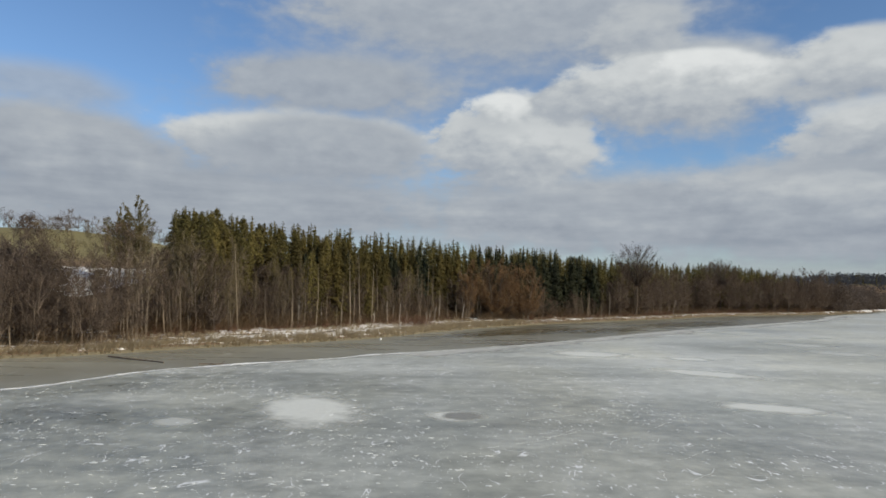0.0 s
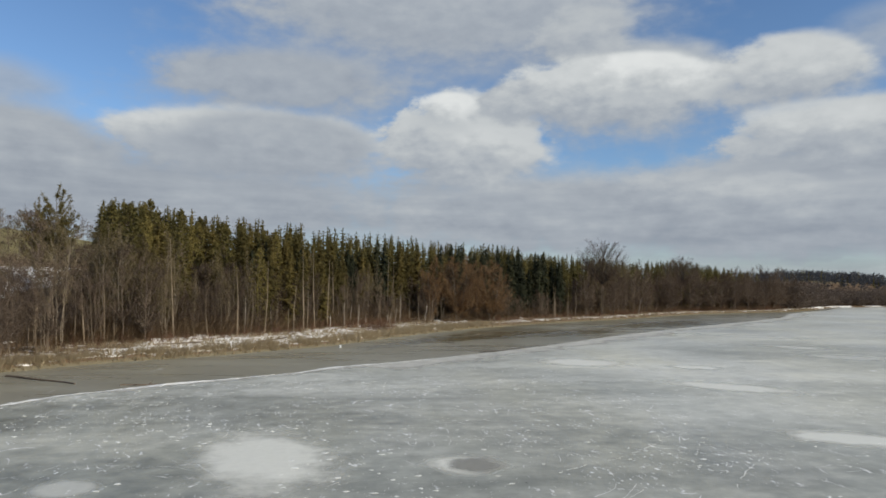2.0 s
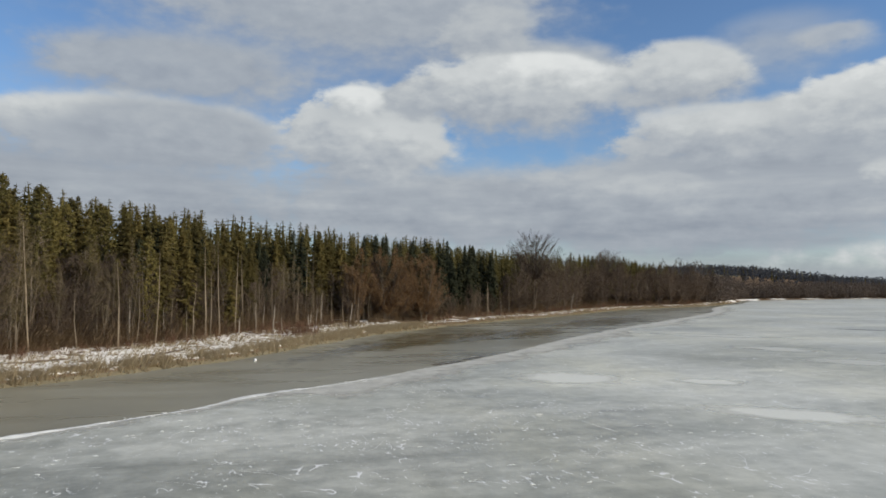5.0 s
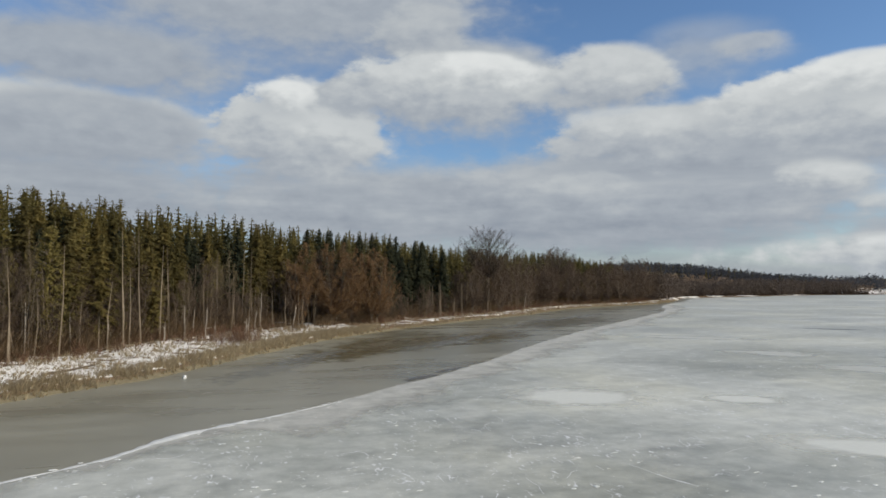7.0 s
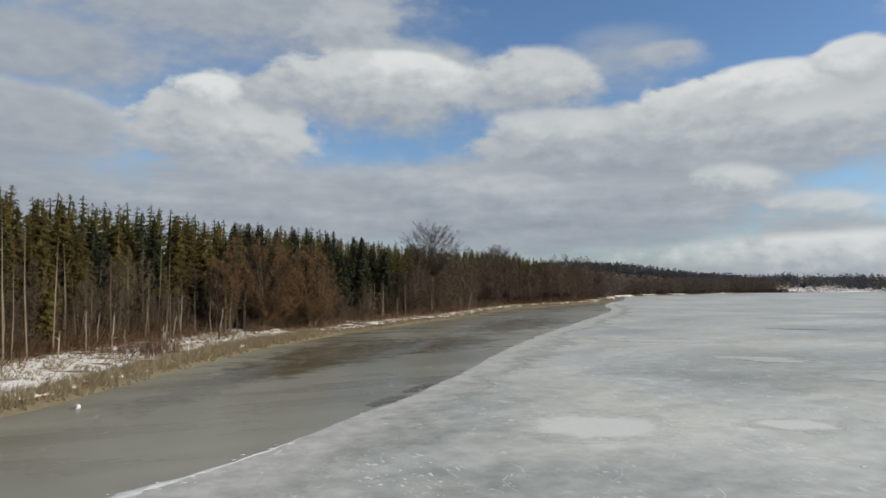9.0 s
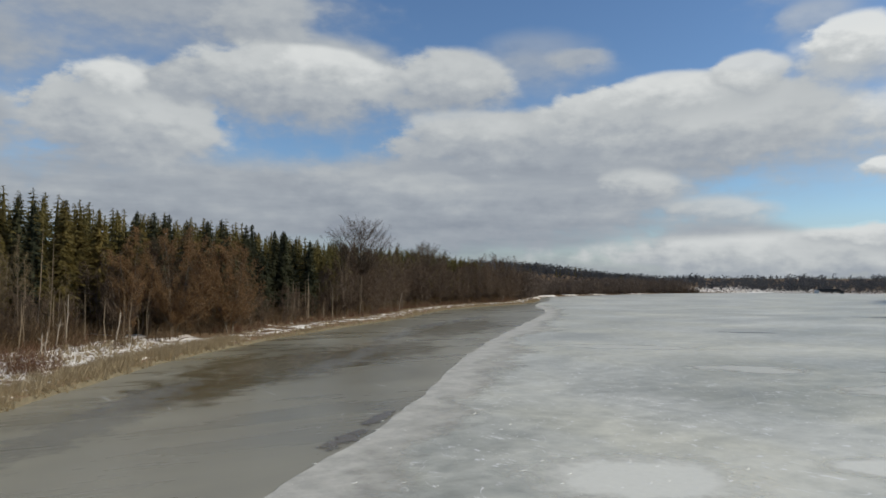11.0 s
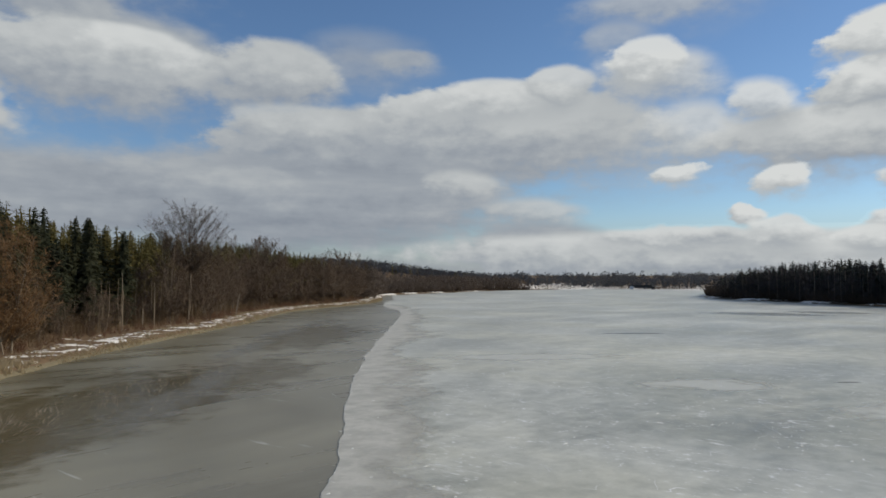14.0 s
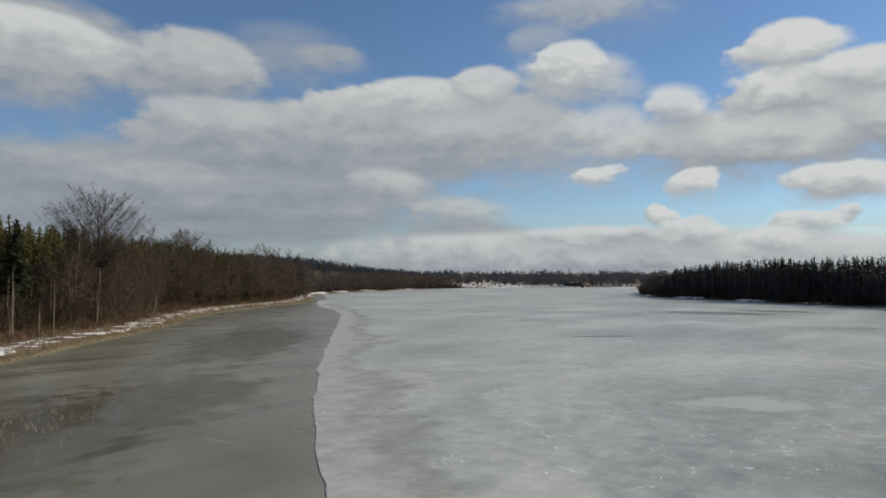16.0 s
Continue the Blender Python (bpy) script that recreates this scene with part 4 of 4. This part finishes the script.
def ridge_spots(n, az0, az1, r0, r1, h0, h1):
    out = []
    for k in range(n):
        a, r = radians(rng.uniform(az0, az1)), rng.uniform(r0, r1)
        out.append((20 + math.sin(a) * r, 100 + math.cos(a) * r, rng.uniform(h0, h1)))
    return out


ridge = ridge_spots(820, 40, 82, 660, 860, 9, 13) + ridge_spots(250, 40, 82, 720, 900, 6, 9)
dry = shore_distance(np.array([q[0] for q in ridge]), np.array([q[1] for q in ridge])) > 35
far_trees("distant_woods", [q for q, ok in zip(ridge, dry) if ok], "distant wooded ridge beyond the lake, haze in its colour", True, coarse=True, needles=M_HAZY_WOODS)
far_trees("hill_woods", [(400 + max(-200, min(110, rng.gauss(0, 95))), 545 + max(-70, rng.gauss(0, 50)), rng.uniform(7, 9.5)) for k in range(800)], "wooded hill behind the bay, haze in its colour", True, coarse=True, needles=M_HAZY_WOODS)
far_trees("hill_conifers", [(400 + max(-180, min(90, rng.gauss(0, 80))), 530 + max(-55, rng.gauss(0, 40)), rng.uniform(7.5, 10.5)) for k in range(130)], "conifers on the hill behind the bay", False, coarse=True)
far_trees("hilltop_trees", [(-150 + rng.uniform(-90, 90), 300 + rng.uniform(-40, 40), rng.uniform(5, 10)) for k in range(150)], "bare trees on top of the field hill", True)


# ---- undergrowth, reeds, dead wood ----
def brush(name, spots, blades, mat, label, width, lean, category, bushy=False):
    """Tufts of thin stems in one mesh; spots are x, y and height."""
    rg = random.Random(name)
    s = Soup()
    tops = land([q[0] for q in spots], [q[1] for q in spots])
    for (x, y, h), z in zip(spots, tops):
        c = Vector((x, y, max(z, 0) - 0.05))
        for k in range(blades):
            if bushy and k > 4:
                base = c + Vector((rg.gauss(0, 0.20) * h, rg.gauss(0, 0.20) * h, h * 0.75 * rg.random() ** 1.3))
                s.blade(base, base + unit(rg, 0.7) * rg.uniform(0.25, 0.55) * (0.5 + 0.35 * h), width * rg.uniform(0.6, 1.3))
                continue
            base = c + Vector((rg.uniform(-1, 1), rg.uniform(-1, 1), 0)) * 0.22 * h * rg.random()
            tip = base + Vector((rg.uniform(-lean, lean), rg.uniform(-lean, lean), 1)) * h * rg.uniform(0.5, 1.1)
            s.blade(base, tip, width * rg.uniform(0.6, 1.3))
    ob = new(name, mesh_of(name, s.v, s.f, mat))
    tagged(ob, label, category, kind="stuff")


def strewn(x0, x1, n, d0, d1, h0, h1, clump=0.0):
    rows = np.nonzero((SHORE[:, 0] >= x0) & (SHORE[:, 0] < x1))[0]
    out = []
    while len(out) < n:
        k = rng.choice(list(rows))
        d = rng.uniform(d0, d1)
        q = SHORE[k] + INLAND[k] * d + np.array([rng.uniform(-.7, .7), rng.uniform(-.7, .7)])
        if clump and noise.noise((q[0] * 0.3, q[1] * 0.3, 2)) < clump * (rng.random() - 0.5):
            continue
        out.append((q[0], q[1], rng.uniform(h0, h1) * (1 + 0.5 * noise.noise((q[0] * 0.5, q[1] * 0.5, 7)))))
    return out


brush("undergrowth", strewn(-85, -26, 900, 4, 30, 1.2, 4.0) + strewn(-26, 62, 700, 22, 40, 1.2, 3.6) + strewn(21, 215, 1500, 8.5, 24, 1.2, 3.6) + strewn(-26, 30, 1300, 16.5, 22, 1.2, 4.0) + strewn(-26, 30, 1100, 19, 26, 2.5, 6.0), 30, M_SHRUB,
      "brown leafless undergrowth beneath the trees", 0.06, 0.4, "undergrowth", True)
BUSH = (6.8, 144.5)
brush("shrub_thicket", strewn(-26, 28, 300, 13, 19, 0.7, 2.0, 1.6) + [(BUSH[0] + rng.gauss(0, 2.4), BUSH[1] + rng.gauss(0, 2.4), rng.uniform(1.6, 3.2)) for k in range(60)] + strewn(40, 200, 320, 6.5, 9.5, 0.8, 2.0, 1.0), 40, M_RED_SHRUB, "reddish leafless shrubs at the edge of the woods", 0.045, 0.4, "shrubs", True)
brush("reed_fringe", strewn(-48, 30, 3400, 0.5, 2.8, 0.3, 0.9, 1.2) + strewn(-45, 34, 1100, 0.4, 3.4, 0.7, 1.3, 2.6) + strewn(14, 36, 1100, 0.8, 3.0, 0.3, 1.0, 1.2) + strewn(36, 215, 3000, 0.4, 1.3, 0.2, 0.5, 1.2), 10, M_REED, "tan dry reeds along the waterline", 0.05, 0.5, "reeds")
brush("grass_tufts", strewn(-48, 30, 4000, 2.0, 18, 0.25, 0.75, 2.4) + strewn(30, 200, 900, 2.5, 7, 0.2, 0.55, 1.0), 9, M_REED, "dry grass tufts among the snow patches", 0.05, 0.8, "grass")
brush("marsh_brush", [q for q in [(rng.uniform(320, 680), rng.uniform(398, 560), rng.uniform(0.4, 1.6)) for k in range(1300)] + [(rng.uniform(585, 680), rng.uniform(290, 400), rng.uniform(0.8, 2.4)) for k in range(450)] if shore_distance(np.array([q[0]]), np.array([q[1]]))[0] > 2], 9, M_TWIG, "low brush on the snowy marsh", 0.25, 0.6, "brush")
brush("shore_brush", [(p[0] + n[0] * rng.uniform(2.5, 12), p[1] + n[1] * rng.uniform(2.5, 12), rng.uniform(1.0, 6)) for p, n in zip(*RIGHT) for k in range(8)]
      + [(p[0] + n[0] * rng.uniform(5, 13), p[1] + n[1] * rng.uniform(5, 13), rng.uniform(1.0, 4)) for p, n in zip(*BAY) for k in range(6)], 16, M_TWIG, "brown brush along the far shore", 0.18, 0.7, "brush")


def poles(name, spots, label):
    """Thin straight stems of the crowded woods."""
    rg = random.Random(name)
    s = Soup()
    tops = land([q[0] for q in spots], [q[1] for q in spots])
    for (x, y, h), z in zip(spots, tops):
        base = Vector((x, y, z - 0.2))
        lean = Vector((rg.gauss(0, 0.04), rg.gauss(0, 0.04), 1))
        bow = Vector((rg.uniform(-.25, .25), rg.uniform(-.25, .25), 0))
        s.tube([base, base + lean * h * 0.5 + bow, base + lean * h], [0.04 + 0.004 * h, 0.03 + 0.003 * h, 0.015], 4)
        for k in range(4):
            p = base + lean * h * rg.uniform(0.4, 0.95) + bow * 0.6
            s.blade(p, p + unit(rg, 0.3) * rg.uniform(0.5, 1.4), 0.05)
    tagged(new(name, mesh_of(name, s.v, s.f, M_POLE)), label, "saplings", kind="stuff")


M_POLE = varied("thin_pale_stems", (0.13, 0.100, 0.068), (0.36, 0.290, 0.205), shift=0.4, per_island=True, scale=0.3)
poles("thin_stems", strewn(-26, 26, 200, 15, 36, 5, 14) + strewn(24, 43, 30, 12, 26, 4, 9) + strewn(60, 120, 90, 9, 20, 4, 9) + strewn(-80, -27, 90, 5, 22, 4, 8), "thin pale stems crowded among the trees")


def snag(x, y, h, lean, seed):
    """A dead broken trunk with a stub or two."""
    rg = random.Random(seed)
    s = Soup()
    pts = [Vector((lean * h * (k / 5) ** 1.2 + rg.uniform(-.04, .04), rg.uniform(-.05, .05), h * k / 5 - (0.3 if k == 0 else 0))) for k in range(6)]
    s.tube(pts, [0.10 * (1 - 0.5 * k / 5) * rg.uniform(0.9, 1.1) for k in range(6)], 7)
    s.blade(pts[5] - Vector((0, 0, 0.1)), pts[5] + Vector((0.05, 0, 0.45)), 0.14)
    for k in range(rg.randint(1, 3)):
        p = pts[rg.randint(2, 4)]
        s.tube([p, p + unit(rg, 0.6) * rg.uniform(0.4, 0.9)], [0.05, 0.02], 4)
    ob = new("dead_snag", mesh_of("dead_snag", s.v, s.f, M_SNAG))
    ob.location = (x, y, height(x, y) - 0.05)
    tagged(ob, "pale weathered dead trunk standing in the reeds", "dead trunk", "dead trunks on the bank")


for k, (x, y, h, lean) in enumerate(((-15.5, 132, 5.6, 0.06), (-4.5, 148, 2.8, 0), (-1.6, 143, 2.6, 0.03), (0.9, 151, 4.6, -0.02), (3.6, 147, 4.3, 0.04), (5.2, 155, 2.0, -0.05),
                                     (10.3, 160, 2.4, 0.1), (11.6, 164, 3.2, 0.14), (13.0, 168, 6.0, 0.02), (18.6, 168, 3.9, 0.12), (-15.2, 131, 5.8, 0.0), (94.8, 229, 5.0, 0.2), (-36, 97, 3.2, -0.1),
                                     (2, 155, 4.0, 0.05), (9.6, 154, 2.4, 0.02), (-8, 139, 3.0, 0.05), (-11.5, 136, 4.2, -0.03))):
    snag(x, y, h, lean, k)


def log(x, y, z, length, turn, radius, label, tilt=0.0):
    rg = random.Random(int(x * 7 + y))
    s = Soup()
    pts = [Vector((length * (k / 6 - 0.5), 0.10 * math.sin(k * 1.7), tilt * k / 6)) for k in range(7)]
    s.tube(pts, [radius * (1 - 0.5 * k / 6) for k in range(7)], 7)
    for k in (2, 4):
        s.tube([pts[k], pts[k] + Vector((0.4, rg.uniform(-.6, .6), rg.uniform(0.1, 0.5)))], [0.05, 0.015], 4)
    ob = new("fallen_log", mesh_of("fallen_log", s.v, s.f, M_GREY_BARK))
    ob.matrix_world = pose(x, y, z, 0, 0, turn)
    tagged(ob, label, "log")


log(-25.8, 81.2, 0.05, 10.2, -33, 0.15, "dark fallen log frozen into the thin ice")
log(-15.6, 77.6, 0.03, 3.6, 5, 0.09, "dark fallen log frozen into the thin ice")
log(-9, 118, 0.75, 5, 40, 0.15, "fallen log lying on the snowy bank", 0.4)
log(-21, 111, 0.8, 6, 15, 0.16, "fallen log lying on the snowy bank", 0.3)
log(26, 168, 0.7, 5, 60, 0.14, "fallen log lying on the snowy bank", 0.4)

# ---- ice details ----
def chips(name, spots, mat, label):
    rg = random.Random(name)
    s = Soup()
    for x, y, r in spots:
        c = Vector((x, y, 0.034))
        turn, n, a = rg.uniform(0, 6.28), 5, rg.uniform(0.2, 0.7)
        ring = []
        for k in range(n):
            w = turn + 6.283 * k / n
            q = Vector((math.cos(w) * r * rg.uniform(0.6, 1.2), math.sin(w) * r * a * rg.uniform(0.6, 1.2), 0))
            ring.append(q)
        o = len(s.v)
        s.v += [c + q for q in ring] + [c + q * 0.7 + Vector((0, 0, 0.006 + r * 0.06)) for q in ring]
        s.f += [(o + k, o + (k + 1) % n, o + n + (k + 1) % n, o + n + k) for k in range(n)] + [tuple(o + n + k for k in range(n))]
    ob = new(name, mesh_of(name, s.v, s.f, mat))
    tagged(ob, label, "ice chips", kind="stuff")


def chip_spots(n, x0, x1, y0, y1, cut):
    edge = np.array(ICE_EDGE)
    out = []
    while len(out) < n:
        x, y = rng.uniform(x0, x1), rng.uniform(y0, y1)
        if y > np.interp(x, edge[:, 0], edge[:, 1]) - 2.5 or noise.noise((x * 0.11, y * 0.11, 4)) + 0.5 * noise.noise((x * 0.45, y * 0.45, 8)) < cut:
            continue
        out.append((x, y, 0.03 + 0.20 * rng.random() ** 7))
    return out


chips("ice_chips", chip_spots(2000, -30, 12, 22, 80, -0.12) + chip_spots(2800, -30, 60, 20, 110, 0.05) + chip_spots(1800, 20, 110, 60, 140, 0.05) + [(q[0] + rng.gauss(0, .35), q[1] + rng.gauss(0, .35), 0.03 + 0.15 * rng.random() ** 3) for q in refined(ICE_EDGE, 0.8) if rng.random() < 0.8] + [(q[0] + rng.gauss(0.25, .4), q[1] + rng.gauss(-0.25, .4), 0.04 + 0.24 * rng.random() ** 2) for q in refined(ICE_EDGE, 0.25) if -30 < q[0] < 12 and noise.noise((q[0] * 0.3, q[1] * 0.3, 11)) > -0.2], M_CHIP, "white chips of ice scattered over the lake")


def crack(points, width):
    """A healed white crack as a low seam."""
    line = refined(points, 0.3, 0.5, 3)
    s = Soup()
    for k, (x, y) in enumerate(line):
        a, b = line[max(k - 1, 0)], line[min(k + 1, len(line) - 1)]
        side = Vector((b[1] - a[1], a[0] - b[0], 0)).normalized()
        w = width * (0.35 + 0.9 * abs(noise.noise((x * 0.8, y * 0.8, 1))))
        c = Vector((x, y, 0.032))
        s.v += [c - side * w, c + Vector((0, 0, 0.006)), c + side * w]
        if k and noise.noise((x * 0.7, y * 0.7, 6)) > -0.05:
            o = 3 * k
            s.f += [(o - 3, o - 2, o + 1, o), (o - 2, o - 1, o + 2, o + 1)]
    tagged(new("ice_crack", mesh_of("ice_crack", s.v, s.f, M_CHIP)), "thin white healed crack in the ice", "ice crack", "cracks in the ice")


for line in (((64, 113), (67, 108), (69.5, 103)), ((58, 116), (60.5, 108), (62, 104)), ((-4.2, 49), (-3, 47), (-2.2, 45.5), (-1.6, 44)), ((1.6, 54.5), (2.3, 53)), ((30, 55), (31, 53.4), (33, 51.2)),
             ((14, 46), (18, 48.5), (22, 52)), ((20, 40), (23, 45), (26, 48)), ((26, 93), (27.5, 91.3), (29.5, 90.2)), ((10, 38), (14, 40), (17, 43)), ((48, 100), (50, 108), (50.5, 112))):
    crack(line, 0.035)
for line in (((22.6, 112.7), (23.2, 112.5), (23.5, 111.9), (23.4, 111.2)), ((25.6, 115.6), (25.1, 115.1), (25.0, 114.4), (24.7, 113.8)), ((47.2, 136.0), (46.4, 134.4), (45.6, 131.8)),
             ((18.2, 116.2), (18.8, 115.8), (19.4, 115.4)), ((26.0, 115.2), (27.2, 115.0), (28.0, 114.8))):
    crack(line, 0.03)


def scratches():
    rg = random.Random(41)
    s = Soup()
    for k in range(560):
        x, y = rg.uniform(-25, 110), rg.uniform(15, 130)
        if y > np.interp(x, [p[0] for p in ICE_EDGE], [p[1] for p in ICE_EDGE]) - 3:
            continue
        w, run = radians(rg.gauss(40, 45)), rg.uniform(0.4, 2.4)
        p = Vector((x, y, 0.037))
        for j in range(rg.randint(1, 4)):
            q = p + Vector((math.cos(w), math.sin(w), 0)) * run * 0.5
            s.v += [p, q, q + Vector((-math.sin(w), math.cos(w), 0)) * rg.uniform(0.015, 0.045), p + Vector((-math.sin(w), math.cos(w), 0)) * rg.uniform(0.015, 0.05)]
            n = len(s.v)
            s.f.append((n - 4, n - 3, n - 2, n - 1))
            p, w = q, w + rg.uniform(-.5, .5)
    tagged(new("ice_scratches", mesh_of("ice_scratches", s.v, s.f, M_CHIP)), "fine white scratches in the lake ice", "ice scratches", kind="stuff")


scratches()


def margin(width, seed):
    """The pale band of snow ice beside the edge."""
    m, nt, bsdf = material("margin_snow_ice")
    across = node(nt, "ShaderNodeAttribute", attribute_name="across").outputs["Fac"]
    vec = where(nt)
    n = noise_tex(nt, vec, 0.16, 5.0, 0.6)
    n2 = noise_tex(nt, vec, 1.4, 4.0, 0.6)
    a = smooth(nt, calc(nt, "ADD", across, calc(nt, "MULTIPLY_ADD", n, 1.4, calc(nt, "MULTIPLY_ADD", n2, 0.3, -0.85))), 0.85, 0.25)
    n3 = noise_tex(nt, vec, 0.5, 5.0, 0.65)
    nt.links.new(mix(nt, smooth(nt, calc(nt, "MULTIPLY_ADD", n2, 0.4, n3), 0.5, 0.9), (0.37, 0.367, 0.335), (0.52, 0.515, 0.468)), bsdf.inputs["Base Color"])
    nt.links.new(calc(nt, "MULTIPLY", a, 0.92), bsdf.inputs["Alpha"])
    bsdf.inputs["Roughness"].default_value = 0.65
    line = edge_line[::2]
    v, f, att = [], [], []
    for k, (x, y) in enumerate(line):
        a0, b0 = line[max(k - 2, 0)], line[min(k + 2, len(line) - 1)]
        side = Vector((b0[1] - a0[1], a0[0] - b0[0], 0)).normalized()
        w = width * (0.45 if x < 0 else 1.0) * (1.0 + 0.5 * noise.noise((x * 0.06, y * 0.06, seed)))
        for j in range(5):
            v.append(Vector((x, y, 0.034 if j == 0 else 0.042 - 0.0015 * j)) + side * (w * j / 4))
            att.append(j / 4 + (0.30 if x < 4 else 0.0))
        if k:
            o = 5 * k
            f += [(o - 5 + j, o - 4 + j, o + 1 + j, o + j) for j in range(4)]
    ob = new("snow_margin", mesh_of("snow_margin", v, f, m, shade=True))
    ob.data.attributes.new("across", "FLOAT", "POINT").data.foreach_set("value", att)
    tagged(ob, "pale band of snow ice beside the ice edge", "snow ice", kind="structure")


margin(8.5, 2)
M_SEAM = patch_material("brown_wet_seam", (0.070, 0.052, 0.030), (0.130, 0.104, 0.070), 0.25, 2.6, 0.9, 0.9)
for x, y, rx, ry, turn in ((26.9, 113.2, 2.5, 0.55, 40), (22.6, 109.0, 2.6, 0.6, 38)):
    ice_patch(x, y, rx, ry, turn, M_SEAM, "dark brown wet seam beside the ice edge", "wet_seam", 0.035)
M_WET_REFLECTION = patch_material("wet_reflection_ice", (0.15, 0.155, 0.14), (0.23, 0.235, 0.215), 0.3, 1.3, 0.35, 0.5)
# (206, 151) and (228, 140) paint the dark reflection by the opposite shore
for x, y, rx, ry, turn in ((121, 146, 5, 1.2, -45), (206, 151, 14, 8, 107), (228, 140, 10, 7, 110), (83, 106.5, 1.2, 0.35, -40)):
    ice_patch(x, y, rx, ry, turn, M_WET_REFLECTION, "dark streak on the ice, wet and painted reflection", "wet_reflection_streak")
lump = Soup()
lump.tube([Vector((0, 0, -0.05)), Vector((0.05, 0, 0.16)), Vector((0.08, 0.03, 0.26))], [0.20, 0.18, 0.08], 7)
white_lump = new("ice_lump", mesh_of("ice_lump", lump.v, lump.f, M_RIDGE))
white_lump.location = (1.05, 115.9, 0.02)
tagged(white_lump, "white lump of snow frozen on the thin ice", "ice lump")

# ---- the low bridge ----
bridge = new("road_bridge")
tagged(bridge, "low dark road bridge with a pale abutment beyond the lake", "bridge")


def block(name, parent, size, at, mat, label=""):
    bm = bmesh.new()
    bmesh.ops.create_cube(bm, size=1.0, matrix=Matrix.Translation(at) @ Matrix.Diagonal((*size, 1)))
    bmesh.ops.bevel(bm, geom=bm.edges[:], offset=0.06, segments=1)
    me = bpy.data.meshes.new(name)
    bm.to_mesh(me)
    me.materials.append(mat)
    return part(name, me, parent, label)


block("deck", bridge, (17, 6, 0.8), (0, 0, 2.5), M_STEEL)
block("girder", bridge, (17, 0.5, 1.3), (0, -2.6, 1.8), M_STEEL)
block("abutment", bridge, (3.2, 7.4, 3.0), (-8.6, -0.6, 1.0), M_CONCRETE, "pale concrete abutment")
block("abutment", bridge, (3.0, 6.4, 2.8), (9, 0, 1.0), M_STEEL)
block("pier", bridge, (1.0, 5, 2.6), (2, 0, 0.9), M_STEEL)
for k in range(2):
    block("railing", bridge, (17, 0.15, 0.8), (0, -2.8 + 5.6 * k, 3.2), M_STEEL)
bridge.matrix_world = pose(569, 362, 0.2, 0, 0, -64)

# ---- weeds frozen into the thin ice ----
M_WEED = patch_material("brown_weed_under_ice", (0.082, 0.062, 0.016), (0.145, 0.112, 0.042), 0.25, 2.0, 0.28, 0.62)
M_FROST = patch_material("frost_on_thin_ice", (0.20, 0.195, 0.165), (0.30, 0.29, 0.25), 0.4, 2.2, 0.5, 0.42)
for x, y, rx, ry, turn in ((32, 145, 18, 7, 42), (46, 150, 14, 6, 30), (20, 132, 9, 4, 48), (80, 182, 22, 7, 42)):
    ice_patch(x, y, rx, ry, turn, M_WEED, "brown water weed frozen under thin ice", "weed_patch", 0.004)
for x, y, rx, ry, turn in ((11, 122, 12, 2.2, 55), (16, 131, 7, 1.8, 50), (38, 143, 10, 2.0, 44), (62, 172, 12, 1.8, 42), (80, 190, 12, 2.0, 40), (46, 152, 8, 1.6, 50), (100, 205, 14, 2.2, 40)):
    ice_patch(x, y, rx, ry, turn, M_FROST, "pale frosty streak on the thin ice", "frost_streak", 0.008)


def frozen_stems():
    rg = random.Random(77)
    s = Soup()
    for k in range(420):
        a = rg.random()
        x, y = 24 + 32 * a + rg.gauss(0, 2.2), 138 + 26 * a + rg.gauss(0, 2.2)
        w = radians(rg.gauss(62, 14))
        base = Vector((x, y, 0.02))
        s.blade(base, base + Vector((math.cos(w), math.sin(w), rg.uniform(0.02, 0.18))) * rg.uniform(0.6, 2.6), rg.uniform(0.025, 0.06))
    tagged(new("frozen_reed_stems", mesh_of("frozen_reed_stems", s.v, s.f, M_SNAG)), "pale bent reed stems frozen into the thin ice", "reed stems", kind="stuff")


frozen_stems()
